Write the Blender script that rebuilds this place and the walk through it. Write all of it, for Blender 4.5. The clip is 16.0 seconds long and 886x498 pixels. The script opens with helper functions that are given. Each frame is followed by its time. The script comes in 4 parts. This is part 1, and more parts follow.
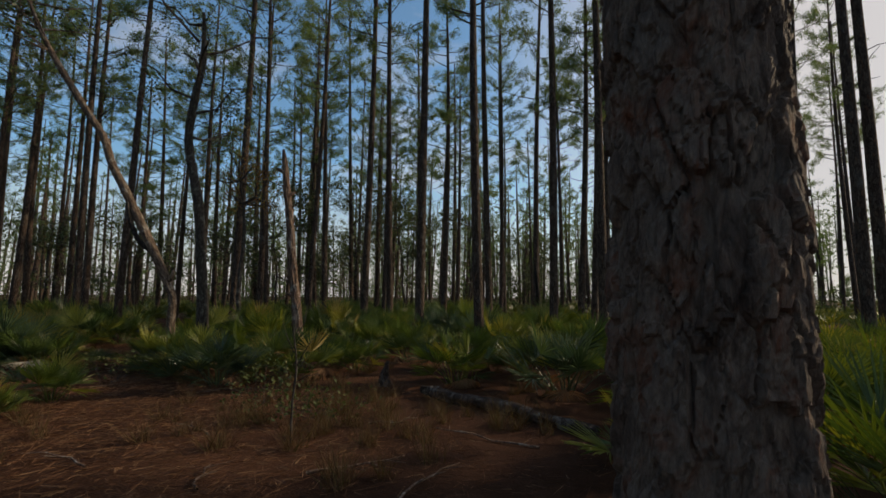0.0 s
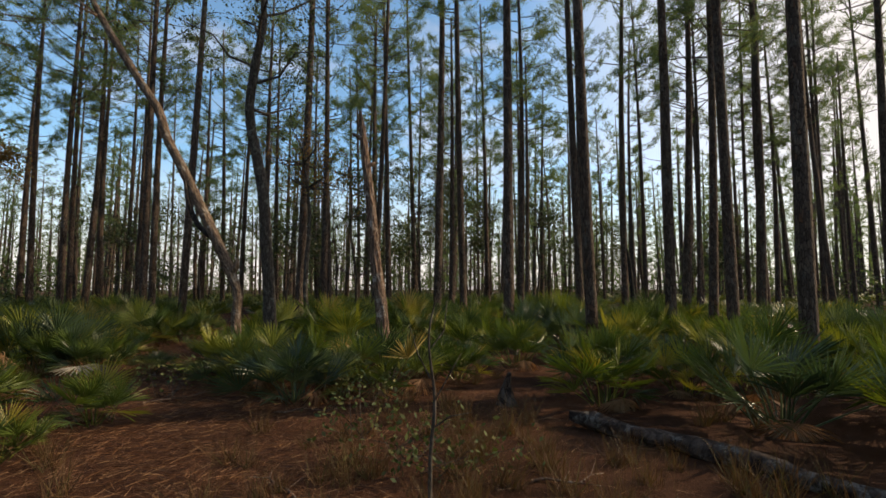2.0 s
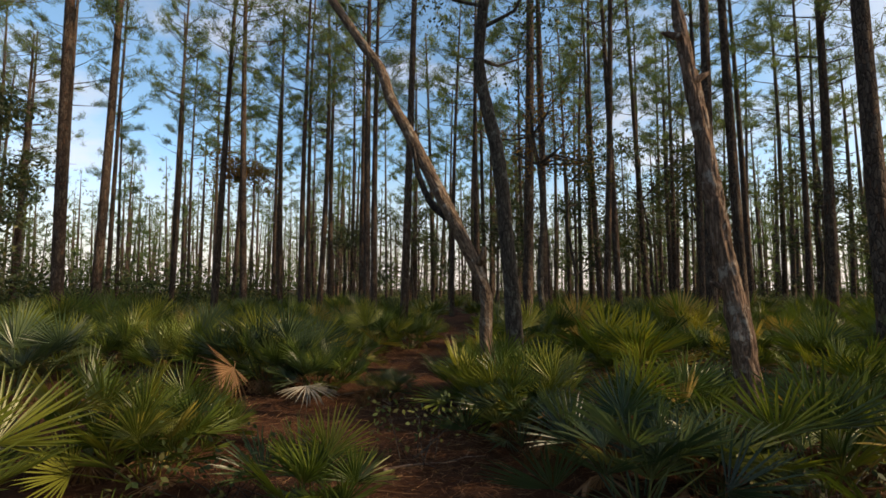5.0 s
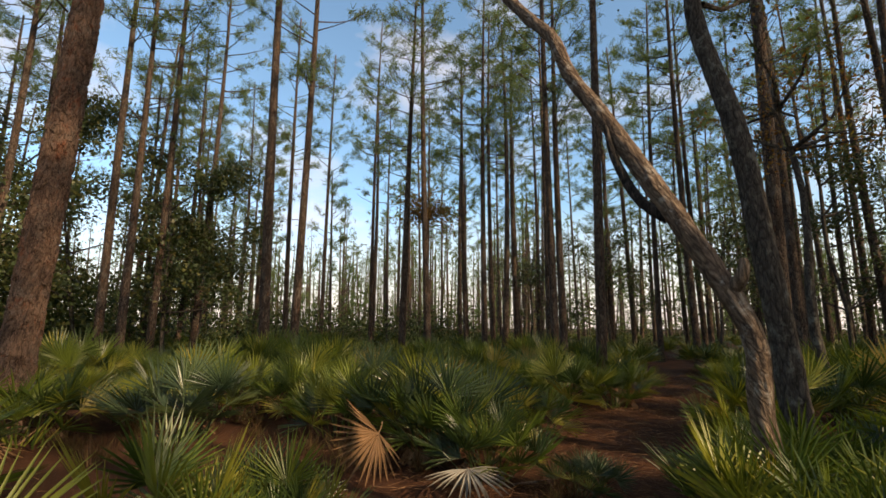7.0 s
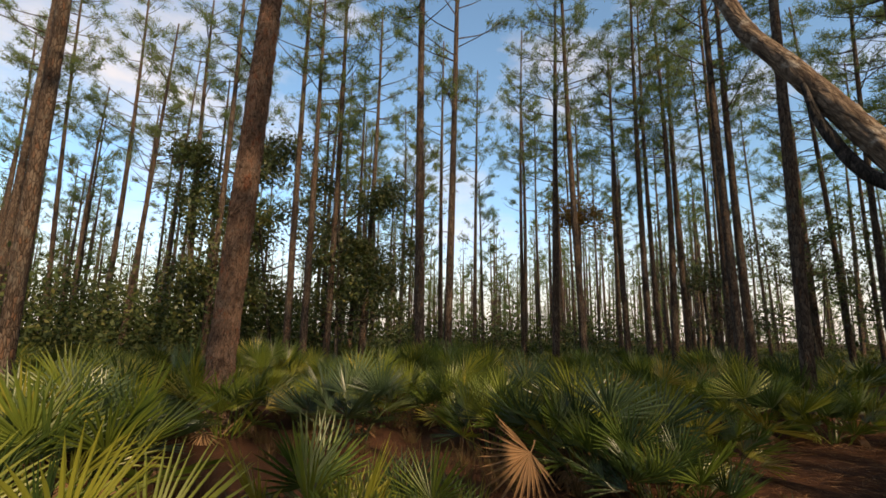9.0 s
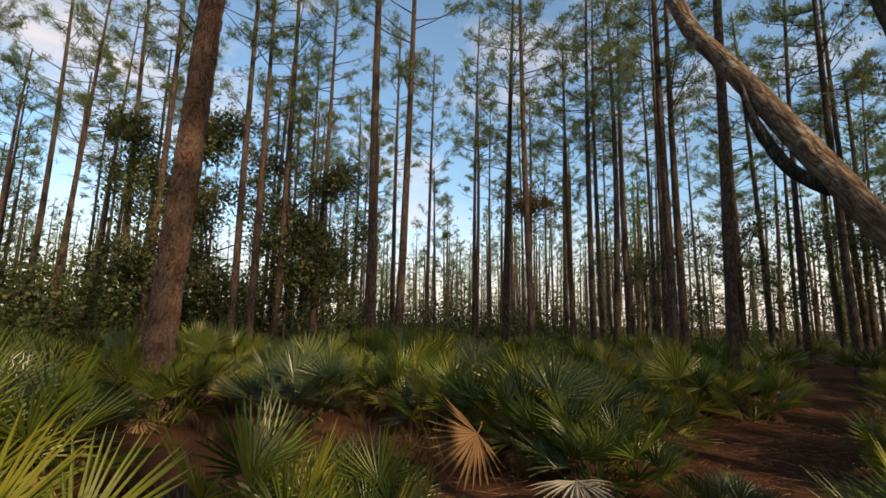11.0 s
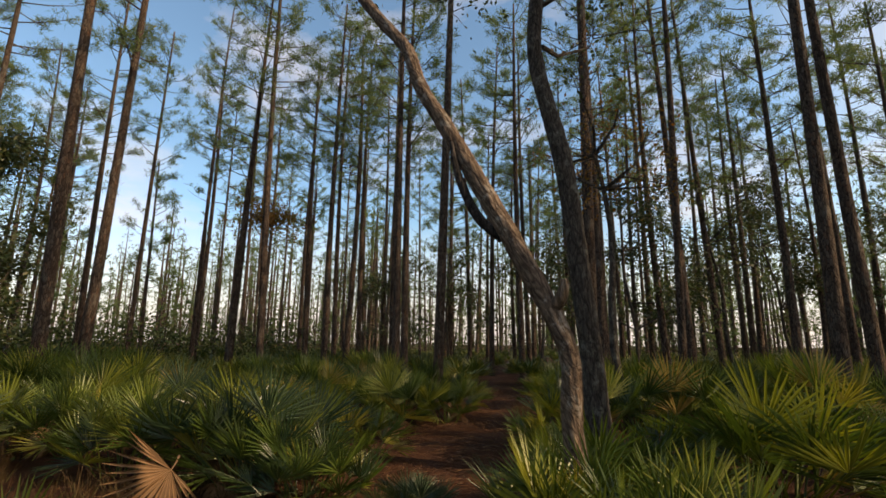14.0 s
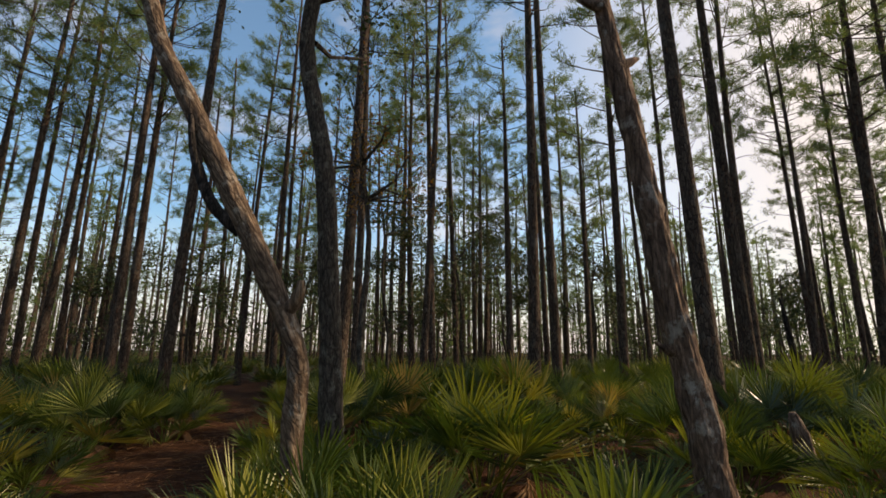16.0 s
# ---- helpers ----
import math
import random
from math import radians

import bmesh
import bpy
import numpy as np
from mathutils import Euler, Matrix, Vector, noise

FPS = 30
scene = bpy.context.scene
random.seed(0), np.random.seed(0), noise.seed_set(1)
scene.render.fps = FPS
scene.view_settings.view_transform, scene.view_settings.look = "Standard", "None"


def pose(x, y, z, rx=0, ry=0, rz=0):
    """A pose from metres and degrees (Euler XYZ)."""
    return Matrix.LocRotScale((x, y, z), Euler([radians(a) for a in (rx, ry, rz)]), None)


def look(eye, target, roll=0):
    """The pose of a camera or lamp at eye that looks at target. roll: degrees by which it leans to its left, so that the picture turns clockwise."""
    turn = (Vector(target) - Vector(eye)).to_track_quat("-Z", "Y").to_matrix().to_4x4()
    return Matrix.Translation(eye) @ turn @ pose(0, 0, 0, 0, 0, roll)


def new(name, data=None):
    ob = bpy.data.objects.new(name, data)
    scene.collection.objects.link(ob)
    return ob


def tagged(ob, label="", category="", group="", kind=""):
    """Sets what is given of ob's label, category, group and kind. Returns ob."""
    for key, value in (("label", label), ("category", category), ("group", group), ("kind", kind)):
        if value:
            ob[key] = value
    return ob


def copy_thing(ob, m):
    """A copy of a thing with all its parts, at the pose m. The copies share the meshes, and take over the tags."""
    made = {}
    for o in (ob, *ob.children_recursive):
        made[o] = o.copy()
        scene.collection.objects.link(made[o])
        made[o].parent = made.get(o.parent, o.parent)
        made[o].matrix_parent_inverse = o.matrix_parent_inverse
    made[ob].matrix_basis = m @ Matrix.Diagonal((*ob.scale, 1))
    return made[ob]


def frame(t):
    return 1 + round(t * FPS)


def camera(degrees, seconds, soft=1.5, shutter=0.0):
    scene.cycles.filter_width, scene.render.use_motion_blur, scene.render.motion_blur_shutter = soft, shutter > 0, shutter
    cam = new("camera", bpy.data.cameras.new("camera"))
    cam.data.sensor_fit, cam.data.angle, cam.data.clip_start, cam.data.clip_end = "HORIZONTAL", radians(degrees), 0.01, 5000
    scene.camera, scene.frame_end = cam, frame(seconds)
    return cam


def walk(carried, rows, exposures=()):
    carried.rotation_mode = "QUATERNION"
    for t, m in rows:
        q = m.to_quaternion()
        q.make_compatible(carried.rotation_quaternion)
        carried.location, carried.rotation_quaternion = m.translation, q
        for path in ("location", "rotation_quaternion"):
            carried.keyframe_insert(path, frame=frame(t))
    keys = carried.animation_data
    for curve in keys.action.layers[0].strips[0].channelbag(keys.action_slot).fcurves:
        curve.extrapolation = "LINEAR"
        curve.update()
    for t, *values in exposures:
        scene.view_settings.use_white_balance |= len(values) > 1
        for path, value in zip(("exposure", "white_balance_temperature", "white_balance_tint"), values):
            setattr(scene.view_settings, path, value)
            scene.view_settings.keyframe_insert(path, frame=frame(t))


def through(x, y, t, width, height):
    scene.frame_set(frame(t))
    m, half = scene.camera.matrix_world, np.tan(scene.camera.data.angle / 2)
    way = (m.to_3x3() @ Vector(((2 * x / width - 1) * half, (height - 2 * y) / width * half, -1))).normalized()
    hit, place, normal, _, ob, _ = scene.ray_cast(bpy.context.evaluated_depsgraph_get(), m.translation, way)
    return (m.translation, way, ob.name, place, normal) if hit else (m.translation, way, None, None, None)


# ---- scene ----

# camera
cam = camera(87.0, 16.0, soft=1.6)
ROWS = [
    (0.0, 0.0, 0.0, 1.562, 0.0, 5.87, -0.4),
    (0.5, -0.278, 0.548, 1.556, 6.01, 5.31, -0.25),
    (1.0, -0.672, 1.008, 1.55, 12.61, 4.85, -0.1),
    (1.5, -0.933, 1.518, 1.54, 10.24, 5.04, -0.05),
    (2.0, -1.188, 2.018, 1.535, 6.12, 4.93, 0.06),
    (2.5, -1.5, 2.541, 1.514, 4.65, 4.78, 0.3),
    (3.0, -1.944, 2.998, 1.528, 11.36, 4.7, 0.15),
    (3.5, -2.427, 3.312, 1.538, 20.88, 4.75, 0.15),
    (6.0, -4.05, 5.6, 1.533, 34.15, 6.3, -0.1),
    (6.5, -4.38, 5.98, 1.548, 41.81, 7.9, -0.1),
    (7.0, -4.62, 6.28, 1.556, 51.98, 9.6, -0.2),
    (7.5, -4.8, 6.45, 1.558, 62.4, 10.7, -0.5),
    (8.0, -4.87, 6.5, 1.555, 70.3, 10.95, -0.8),
    (10.5, -4.87, 6.512, 1.541, 69.13, 9.31, -1.2),
    (11.0, -4.88, 6.522, 1.535, 64.6, 9.02, -1.1),
    (11.5, -4.864, 6.549, 1.535, 58.03, 9.18, -1.0),
    (12.0, -4.841, 6.557, 1.542, 50.63, 9.86, -0.9),
    (12.5, -4.822, 6.557, 1.553, 47.3, 10.26, -0.82),
    (13.0, -4.789, 6.555, 1.554, 43.59, 10.82, -0.67),
    (13.5, -4.765, 6.56, 1.56, 39.28, 11.18, -0.55),
    (14.0, -4.74, 6.58, 1.558, 33.33, 11.51, -0.51),
    (14.5, -4.688, 6.643, 1.556, 25.7, 11.85, -0.4),
    (15.0, -4.627, 6.71, 1.55, 17.82, 12.38, -0.33),
    (15.5, -4.578, 6.78, 1.552, 11.42, 12.42, -0.36),
    (16.0, -4.562, 6.8, 1.554, 5.1, 12.45, -0.3),
]
walk(cam, [(t, pose(x, y, z, 90 + pitch, roll, yaw)) for t, x, y, z, yaw, pitch, roll in ROWS], exposures=((0.0, -0.66, 6900, 11), (0.9, -0.28, 7200, 13), (1.7, 0.0, 7200, 13), (3.0, -0.2, 7400, 14), (3.5, -0.27, 7400, 14), (6.0, 0.18, 7900, 16), (8.0, 0.14, 8000, 16), (11.0, 0.0, 8000, 16), (13.0, 0.08, 8100, 17), (16.0, -0.08, 7700, 16)))

# sky and sun
SUN_AZIMUTH, SUN_HEIGHT = 74.0, 27.0   # degrees from +y towards +x, and above the horizon
world = bpy.data.worlds.new("sky")
scene.world = world
world.use_nodes = True
wn, wl = world.node_tree.nodes, world.node_tree.links
wn.clear()
sky = wn.new("ShaderNodeTexSky")
sky.sky_type, sky.sun_disc = "NISHITA", False
sky.sun_elevation, sky.sun_rotation = radians(SUN_HEIGHT), radians(SUN_AZIMUTH)
sky.air_density, sky.dust_density, sky.ozone_density = 1.0, 1.2, 1.5
coords = wn.new("ShaderNodeTexCoord")
stretch = wn.new("ShaderNodeMapping")
stretch.inputs["Scale"].default_value = (1.0, 1.0, 2.6)
puffs = wn.new("ShaderNodeTexNoise")
puffs.inputs["Scale"].default_value, puffs.inputs["Detail"].default_value, puffs.inputs["Roughness"].default_value = 2.3, 6.0, 0.55
cover = wn.new("ShaderNodeMapRange")
cover.inputs["From Min"].default_value, cover.inputs["From Max"].default_value = 0.52, 0.74
cover.inputs["To Max"].default_value = 0.85
axes = wn.new("ShaderNodeSeparateXYZ")
low = wn.new("ShaderNodeMapRange")
low.inputs["From Min"].default_value, low.inputs["From Max"].default_value = 0.25, 0.03
low.inputs["To Max"].default_value = 0.9
joined = wn.new("ShaderNodeMath")
joined.operation = "MAXIMUM"
mixed = wn.new("ShaderNodeMix")
mixed.data_type = "RGBA"
mixed.inputs["B"].default_value = (7.2, 6.9, 7.0, 1)
tint = wn.new("ShaderNodeMix")
tint.data_type, tint.blend_type = "RGBA", "MULTIPLY"
tint.inputs["Factor"].default_value = 1.0
tint.inputs["B"].default_value = (1.25, 1.7, 1.84, 1)
sunward = wn.new("ShaderNodeVectorMath")
sunward.operation = "DOT_PRODUCT"
sunward.inputs[1].default_value = (math.sin(radians(SUN_AZIMUTH)), math.cos(radians(SUN_AZIMUTH)), 0.25)
glare = wn.new("ShaderNodeMapRange")
glare.inputs["From Min"].default_value, glare.inputs["From Max"].default_value = 0.42, 0.82
glare.inputs["To Max"].default_value = 0.92
hazy = wn.new("ShaderNodeMath")
hazy.operation = "MAXIMUM"
back = wn.new("ShaderNodeBackground")
back.inputs["Strength"].default_value = 0.14
out = wn.new("ShaderNodeOutputWorld")
wl.new(coords.outputs["Generated"], stretch.inputs["Vector"])
wl.new(stretch.outputs["Vector"], puffs.inputs["Vector"])
wl.new(puffs.outputs["Fac"], cover.inputs["Value"])
wl.new(coords.outputs["Generated"], axes.inputs["Vector"])
wl.new(axes.outputs["Z"], low.inputs["Value"])
wl.new(cover.outputs["Result"], joined.inputs[0])
wl.new(low.outputs["Result"], joined.inputs[1])
wl.new(coords.outputs["Generated"], sunward.inputs[0])
wl.new(sunward.outputs["Value"], glare.inputs["Value"])
wl.new(joined.outputs["Value"], hazy.inputs[0])
wl.new(glare.outputs["Result"], hazy.inputs[1])
wl.new(hazy.outputs["Value"], mixed.inputs["Factor"])
wl.new(sky.outputs["Color"], tint.inputs["A"])
wl.new(tint.outputs["Result"], mixed.inputs["A"])
wl.new(mixed.outputs["Result"], back.inputs["Color"])
wl.new(back.outputs["Background"], out.inputs["Surface"])
sun_data = bpy.data.lights.new("sun", "SUN")
sun_data.energy, sun_data.angle, sun_data.color = 5.0, radians(0.8), (1.0, 0.83, 0.6)
sun = new("sun", sun_data)
a, e = radians(SUN_AZIMUTH), radians(SUN_HEIGHT)
sun.matrix_world = look((60 * math.sin(a) * math.cos(e), 60 * math.cos(a) * math.cos(e), 60 * math.sin(e)), (0, 0, 0))


# ---- materials ----
class Mat:
    """A node material with a few short ways to add nodes."""

    def __init__(self, name, rough=0.8, gloss=0.3):
        self.m = bpy.data.materials.new(name)
        self.m.use_nodes = True
        self.n, self.l = self.m.node_tree.nodes, self.m.node_tree.links
        self.b = self.n["Principled BSDF"]
        self.b.inputs["Roughness"].default_value = rough
        self.b.inputs["Specular IOR Level"].default_value = gloss
        self.tc = self.n.new("ShaderNodeTexCoord")

    def mapped(self, sx, sy, sz):
        k = self.n.new("ShaderNodeMapping")
        k.inputs["Scale"].default_value = (sx, sy, sz)
        self.l.new(self.tc.outputs["Object"], k.inputs["Vector"])
        return k.outputs["Vector"]

    def noise(self, vec, scale, detail=5.0, rough=0.6, distort=0.0):
        k = self.n.new("ShaderNodeTexNoise")
        k.inputs["Scale"].default_value, k.inputs["Detail"].default_value = scale, detail
        k.inputs["Roughness"].default_value, k.inputs["Distortion"].default_value = rough, distort
        self.l.new(vec, k.inputs["Vector"])
        return k.outputs["Fac"]

    def voronoi(self, vec, scale, feature="F1", out="Distance"):
        k = self.n.new("ShaderNodeTexVoronoi")
        k.feature = feature
        k.inputs["Scale"].default_value = scale
        self.l.new(vec, k.inputs["Vector"])
        return k.outputs[out]

    def ramp(self, fac, *stops):
        k = self.n.new("ShaderNodeValToRGB")
        while len(k.color_ramp.elements) < len(stops):
            k.color_ramp.elements.new(0.5)
        for el, (p, c) in zip(k.color_ramp.elements, stops):
            el.position, el.color = p, (*c, 1)
        self.l.new(fac, k.inputs["Fac"])
        return k.outputs["Color"]

    def mix(self, fac, a, b, kind="MIX"):
        k = self.n.new("ShaderNodeMix")
        k.data_type, k.blend_type = "RGBA", kind
        for sock, v in ((k.inputs["Factor"], fac), (k.inputs["A"], a), (k.inputs["B"], b)):
            if isinstance(v, (int, float)):
                sock.default_value = v
            elif isinstance(v, tuple):
                sock.default_value = (*v, 1)
            else:
                self.l.new(v, sock)
        return k.outputs["Result"]

    def bump(self, height, strength=0.5, dist=0.02):
        k = self.n.new("ShaderNodeBump")
        k.inputs["Strength"].default_value, k.inputs["Distance"].default_value = strength, dist
        self.l.new(height, k.inputs["Height"])
        self.l.new(k.outputs["Normal"], self.b.inputs["Normal"])

    def random(self, which="object"):
        if which == "object":
            return self.n.new("ShaderNodeObjectInfo").outputs["Random"]
        return self.n.new("ShaderNodeNewGeometry").outputs["Random Per Island"]

    def colour(self, c):
        self.l.new(c, self.b.inputs["Base Color"])

    def leafy(self, c, through, share):
        """A thin leaf: part of the light passes through."""
        self.colour(c)
        t = self.n.new("ShaderNodeBsdfTranslucent")
        tint = self.mix(1.0, c, through, "MULTIPLY")
        self.l.new(tint, t.inputs["Color"])
        mx = self.n.new("ShaderNodeMixShader")
        mx.inputs[0].default_value = share
        self.l.new(self.b.outputs[0], mx.inputs[1])
        self.l.new(t.outputs[0], mx.inputs[2])
        self.l.new(mx.outputs[0], self.n["Material Output"].inputs["Surface"])


def bark_pine(name, relief=0.9):
    k = Mat(name, 0.9, 0.15)
    v = k.mapped(1, 1, 0.3)
    vv = k.n.new("ShaderNodeMix")
    vv.data_type = "VECTOR"
    vv.inputs["Factor"].default_value = 0.06
    k.l.new(v, vv.inputs["A"])
    nz = k.n.new("ShaderNodeTexNoise")
    nz.inputs["Scale"].default_value = 7
    k.l.new(v, nz.inputs["Vector"])
    k.l.new(nz.outputs["Color"], vv.inputs["B"])
    vec = vv.outputs["Result"]
    edge = k.voronoi(vec, 24, "DISTANCE_TO_EDGE")
    cell = k.voronoi(vec, 24, "F1", "Color")
    sep = k.n.new("ShaderNodeSeparateColor")
    k.l.new(cell, sep.inputs["Color"])
    plate = k.ramp(sep.outputs[0], (0.0, (0.07, 0.05, 0.04)), (0.45, (0.115, 0.086, 0.07)), (0.8, (0.165, 0.132, 0.11)), (1.0, (0.145, 0.08, 0.052)))
    grain = k.ramp(k.noise(k.mapped(1, 1, 0.25), 60, 6, 0.7), (0.3, (0.5, 0.48, 0.46)), (0.75, (1.1, 1.08, 1.05)))
    plate = k.mix(1.0, plate, grain, "MULTIPLY")
    crack = k.ramp(edge, (0.0, (0.22, 0.2, 0.2)), (0.1, (1, 1, 1)))
    col = k.mix(1.0, plate, crack, "MULTIPLY")
    lichen = k.ramp(k.noise(k.mapped(1, 1, 0.6), 3.2, 5, 0.65), (0.55, (0, 0, 0)), (0.7, (0.55, 0.55, 0.55)))
    col = k.mix(lichen, col, (0.14, 0.135, 0.12))
    k.colour(col)
    h = k.ramp(edge, (0.0, (0, 0, 0)), (0.16, (0.7, 0.7, 0.7)), (0.6, (0.8, 0.8, 0.8)))
    k.bump(k.mix(0.25, h, k.noise(k.mapped(1, 1, 0.3), 45, 6)), relief, 0.03)
    return k.m


def bark_flakes(name, stops, seam_dark):
    """For trunks whose plates are modelled: colour, dark seams and fine grain."""
    k = Mat(name, 0.88, 0.2)
    v = k.mapped(1, 1, 0.5)
    patch = k.noise(v, 6, 7, 0.72, 0.8)
    col = k.ramp(patch, *stops)
    grain = k.noise(k.mapped(1, 1, 0.3), 85, 8, 0.75, 0.5)
    col = k.mix(1.0, col, k.ramp(grain, (0.3, (0.4, 0.39, 0.38)), (0.7, (1.25, 1.22, 1.18))), "MULTIPLY")
    tall = k.mapped(1, 1, 0.32)
    warp = k.n.new("ShaderNodeTexNoise")
    warp.inputs["Scale"].default_value, warp.inputs["Detail"].default_value = 9.0, 4.0
    k.l.new(tall, warp.inputs["Vector"])
    bent = k.n.new("ShaderNodeMix")
    bent.data_type = "VECTOR"
    bent.inputs["Factor"].default_value = 0.16
    k.l.new(tall, bent.inputs["A"])
    k.l.new(warp.outputs["Color"], bent.inputs["B"])
    seam = k.voronoi(bent.outputs["Result"], 19, "DISTANCE_TO_EDGE")
    col = k.mix(1.0, col, k.ramp(seam, (0.0, (seam_dark, seam_dark, seam_dark)), (0.07, (1, 1, 1))), "MULTIPLY")
    grey = k.ramp(k.noise(k.mapped(1, 1, 0.7), 4.0, 6, 0.7), (0.5, (0, 0, 0)), (0.66, (0.4, 0.4, 0.4)))
    k.colour(k.mix(grey, col, k.mix(1.0, (0.15, 0.14, 0.125), k.ramp(seam, (0.0, (seam_dark, seam_dark, seam_dark)), (0.07, (1, 1, 1))), "MULTIPLY")))
    k.bump(k.mix(0.25, grain, k.ramp(seam, (0.0, (0, 0, 0)), (0.12, (1, 1, 1)))), 0.9, 0.02)
    return k.m


def bark_plain(name, dark, light, lichen_colour, zs=0.3, scale=22):
    """Furrowed bark or weathered wood, its grain running up the stem."""
    k = Mat(name, 0.92, 0.12)
    warp = k.n.new("ShaderNodeTexNoise")
    warp.inputs["Scale"].default_value = 5.0
    v = k.mapped(1, 1, zs)
    k.l.new(v, warp.inputs["Vector"])
    bent = k.n.new("ShaderNodeMix")
    bent.data_type = "VECTOR"
    bent.inputs["Factor"].default_value = 0.12
    k.l.new(v, bent.inputs["A"])
    k.l.new(warp.outputs["Color"], bent.inputs["B"])
    vec = bent.outputs["Result"]
    furrow = k.voronoi(vec, scale, "DISTANCE_TO_EDGE")
    n1 = k.noise(vec, scale * 0.8, 7, 0.72, 0.8)
    col = k.ramp(n1, (0.36, dark), (0.52, tuple((p + q) / 2 for p, q in zip(dark, light))), (0.66, light))
    col = k.mix(1.0, col, k.ramp(furrow, (0.0, (0.52, 0.5, 0.49)), (0.16, (1, 1, 1))), "MULTIPLY")
    fine = k.ramp(k.noise(k.mapped(1, 1, 0.35), 90, 6, 0.75), (0.3, (0.55, 0.55, 0.55)), (0.7, (1.2, 1.2, 1.2)))
    col = k.mix(1.0, col, fine, "MULTIPLY")
    spots = k.ramp(k.noise(k.mapped(1, 1, 0.8), 5.5, 8, 0.75), (0.54, (0, 0, 0)), (0.62, (0.75, 0.75, 0.75)))
    k.colour(k.mix(spots, col, k.mix(1.0, lichen_colour, fine, "MULTIPLY")))
    h = k.ramp(furrow, (0.0, (0, 0, 0)), (0.3, (1, 1, 1)))
    k.bump(k.mix(0.65, h, n1), 0.75, 0.03)
    return k.m


def leaf_material(name, stops, through, share, which, rough=0.5, gloss=0.35, scale=1.6):
    k = Mat(name, rough, gloss)
    col = k.ramp(k.random(which), *stops)
    shade = k.ramp(k.noise(k.mapped(1, 1, 1), scale, 3), (0.3, (0.7, 0.72, 0.7)), (0.7, (1.15, 1.12, 1.0)))
    k.leafy(k.mix(1.0, col, shade, "MULTIPLY"), through, share)
    return k.m


BARK = bark_pine("pine bark")
BARK_CLOSE = bark_flakes("flaking pine bark", ((0.3, (0.045, 0.031, 0.026)), (0.43, (0.14, 0.098, 0.078)), (0.53, (0.24, 0.185, 0.15)), (0.64, (0.2, 0.08, 0.045))), 0.7)
BARK_RED = bark_flakes("red-brown pine bark", ((0.3, (0.035, 0.022, 0.018)), (0.43, (0.13, 0.08, 0.06)), (0.53, (0.21, 0.14, 0.108)), (0.64, (0.2, 0.08, 0.046))), 0.35)
OAK_BARK = bark_plain("oak bark", (0.04, 0.035, 0.03), (0.135, 0.115, 0.098), (0.17, 0.17, 0.145))
LEAN_BARK = bark_plain("weathered bark", (0.07, 0.048, 0.036), (0.31, 0.225, 0.16), (0.34, 0.305, 0.26), 0.22, 26)
DEAD_WOOD = bark_plain("dead wood", (0.07, 0.048, 0.038), (0.31, 0.21, 0.155), (0.36, 0.33, 0.29), 0.2, 22)
ROTTEN = bark_plain("rotten log wood", (0.022, 0.016, 0.013), (0.11, 0.08, 0.064), (0.19, 0.175, 0.155), 0.8, 9)
CHARRED = bark_plain("charred wood", (0.012, 0.012, 0.012), (0.06, 0.052, 0.048), (0.12, 0.1, 0.09), 0.2, 30)
NEEDLES = leaf_material("pine needles", ((0.0, (0.085, 0.14, 0.075)), (0.6, (0.13, 0.185, 0.085)), (1.0, (0.23, 0.24, 0.085))), (1.3, 1.35, 0.8), 0.5, "island", 0.55, 0.3)
FAR_NEEDLES = leaf_material("far pine needles", ((0.0, (0.08, 0.135, 0.065)), (1.0, (0.16, 0.205, 0.09))), (1.3, 1.35, 0.8), 0.5, "island", 0.6, 0.2)
PALM = leaf_material("palmetto leaf", ((0.0, (0.03, 0.056, 0.018)), (0.3, (0.075, 0.115, 0.024)), (0.62, (0.125, 0.16, 0.03)), (0.86, (0.21, 0.22, 0.04)), (0.96, (0.29, 0.25, 0.055)), (1.0, (0.34, 0.23, 0.09))), (1.4, 1.4, 0.5), 0.26, "object", 0.38, 0.4, 2.5)
PALM_BLUE = leaf_material("blue-green palmetto leaf", ((0.0, (0.026, 0.05, 0.026)), (0.5, (0.055, 0.09, 0.046)), (0.85, (0.11, 0.15, 0.065)), (1.0, (0.26, 0.25, 0.08))), (1.3, 1.4, 0.7), 0.2, "object", 0.36, 0.45, 2.5)
PALM_FAR = leaf_material("far palmetto leaf", ((0.0, (0.038, 0.065, 0.022)), (0.6, (0.085, 0.115, 0.03)), (1.0, (0.21, 0.19, 0.045))), (1.4, 1.4, 0.5), 0.3, "island", 0.45, 0.45)
PALM_DEAD = leaf_material("dead palmetto leaf", ((0.0, (0.22, 0.12, 0.066)), (1.0, (0.3, 0.185, 0.11))), (1.1, 0.9, 0.6), 0.25, "object", 0.7, 0.2, 6)
PALM_GREY = leaf_material("bleached palmetto leaf", ((0.0, (0.2, 0.19, 0.175)), (1.0, (0.28, 0.265, 0.245))), (1, 1, 1), 0.1, "object", 0.8, 0.2, 6)
OAK_LEAF = leaf_material("oak leaves", ((0.0, (0.035, 0.06, 0.022)), (0.6, (0.06, 0.085, 0.03)), (1.0, (0.12, 0.11, 0.035))), (1.1, 1.1, 0.5), 0.25, "island", 0.45, 0.4)
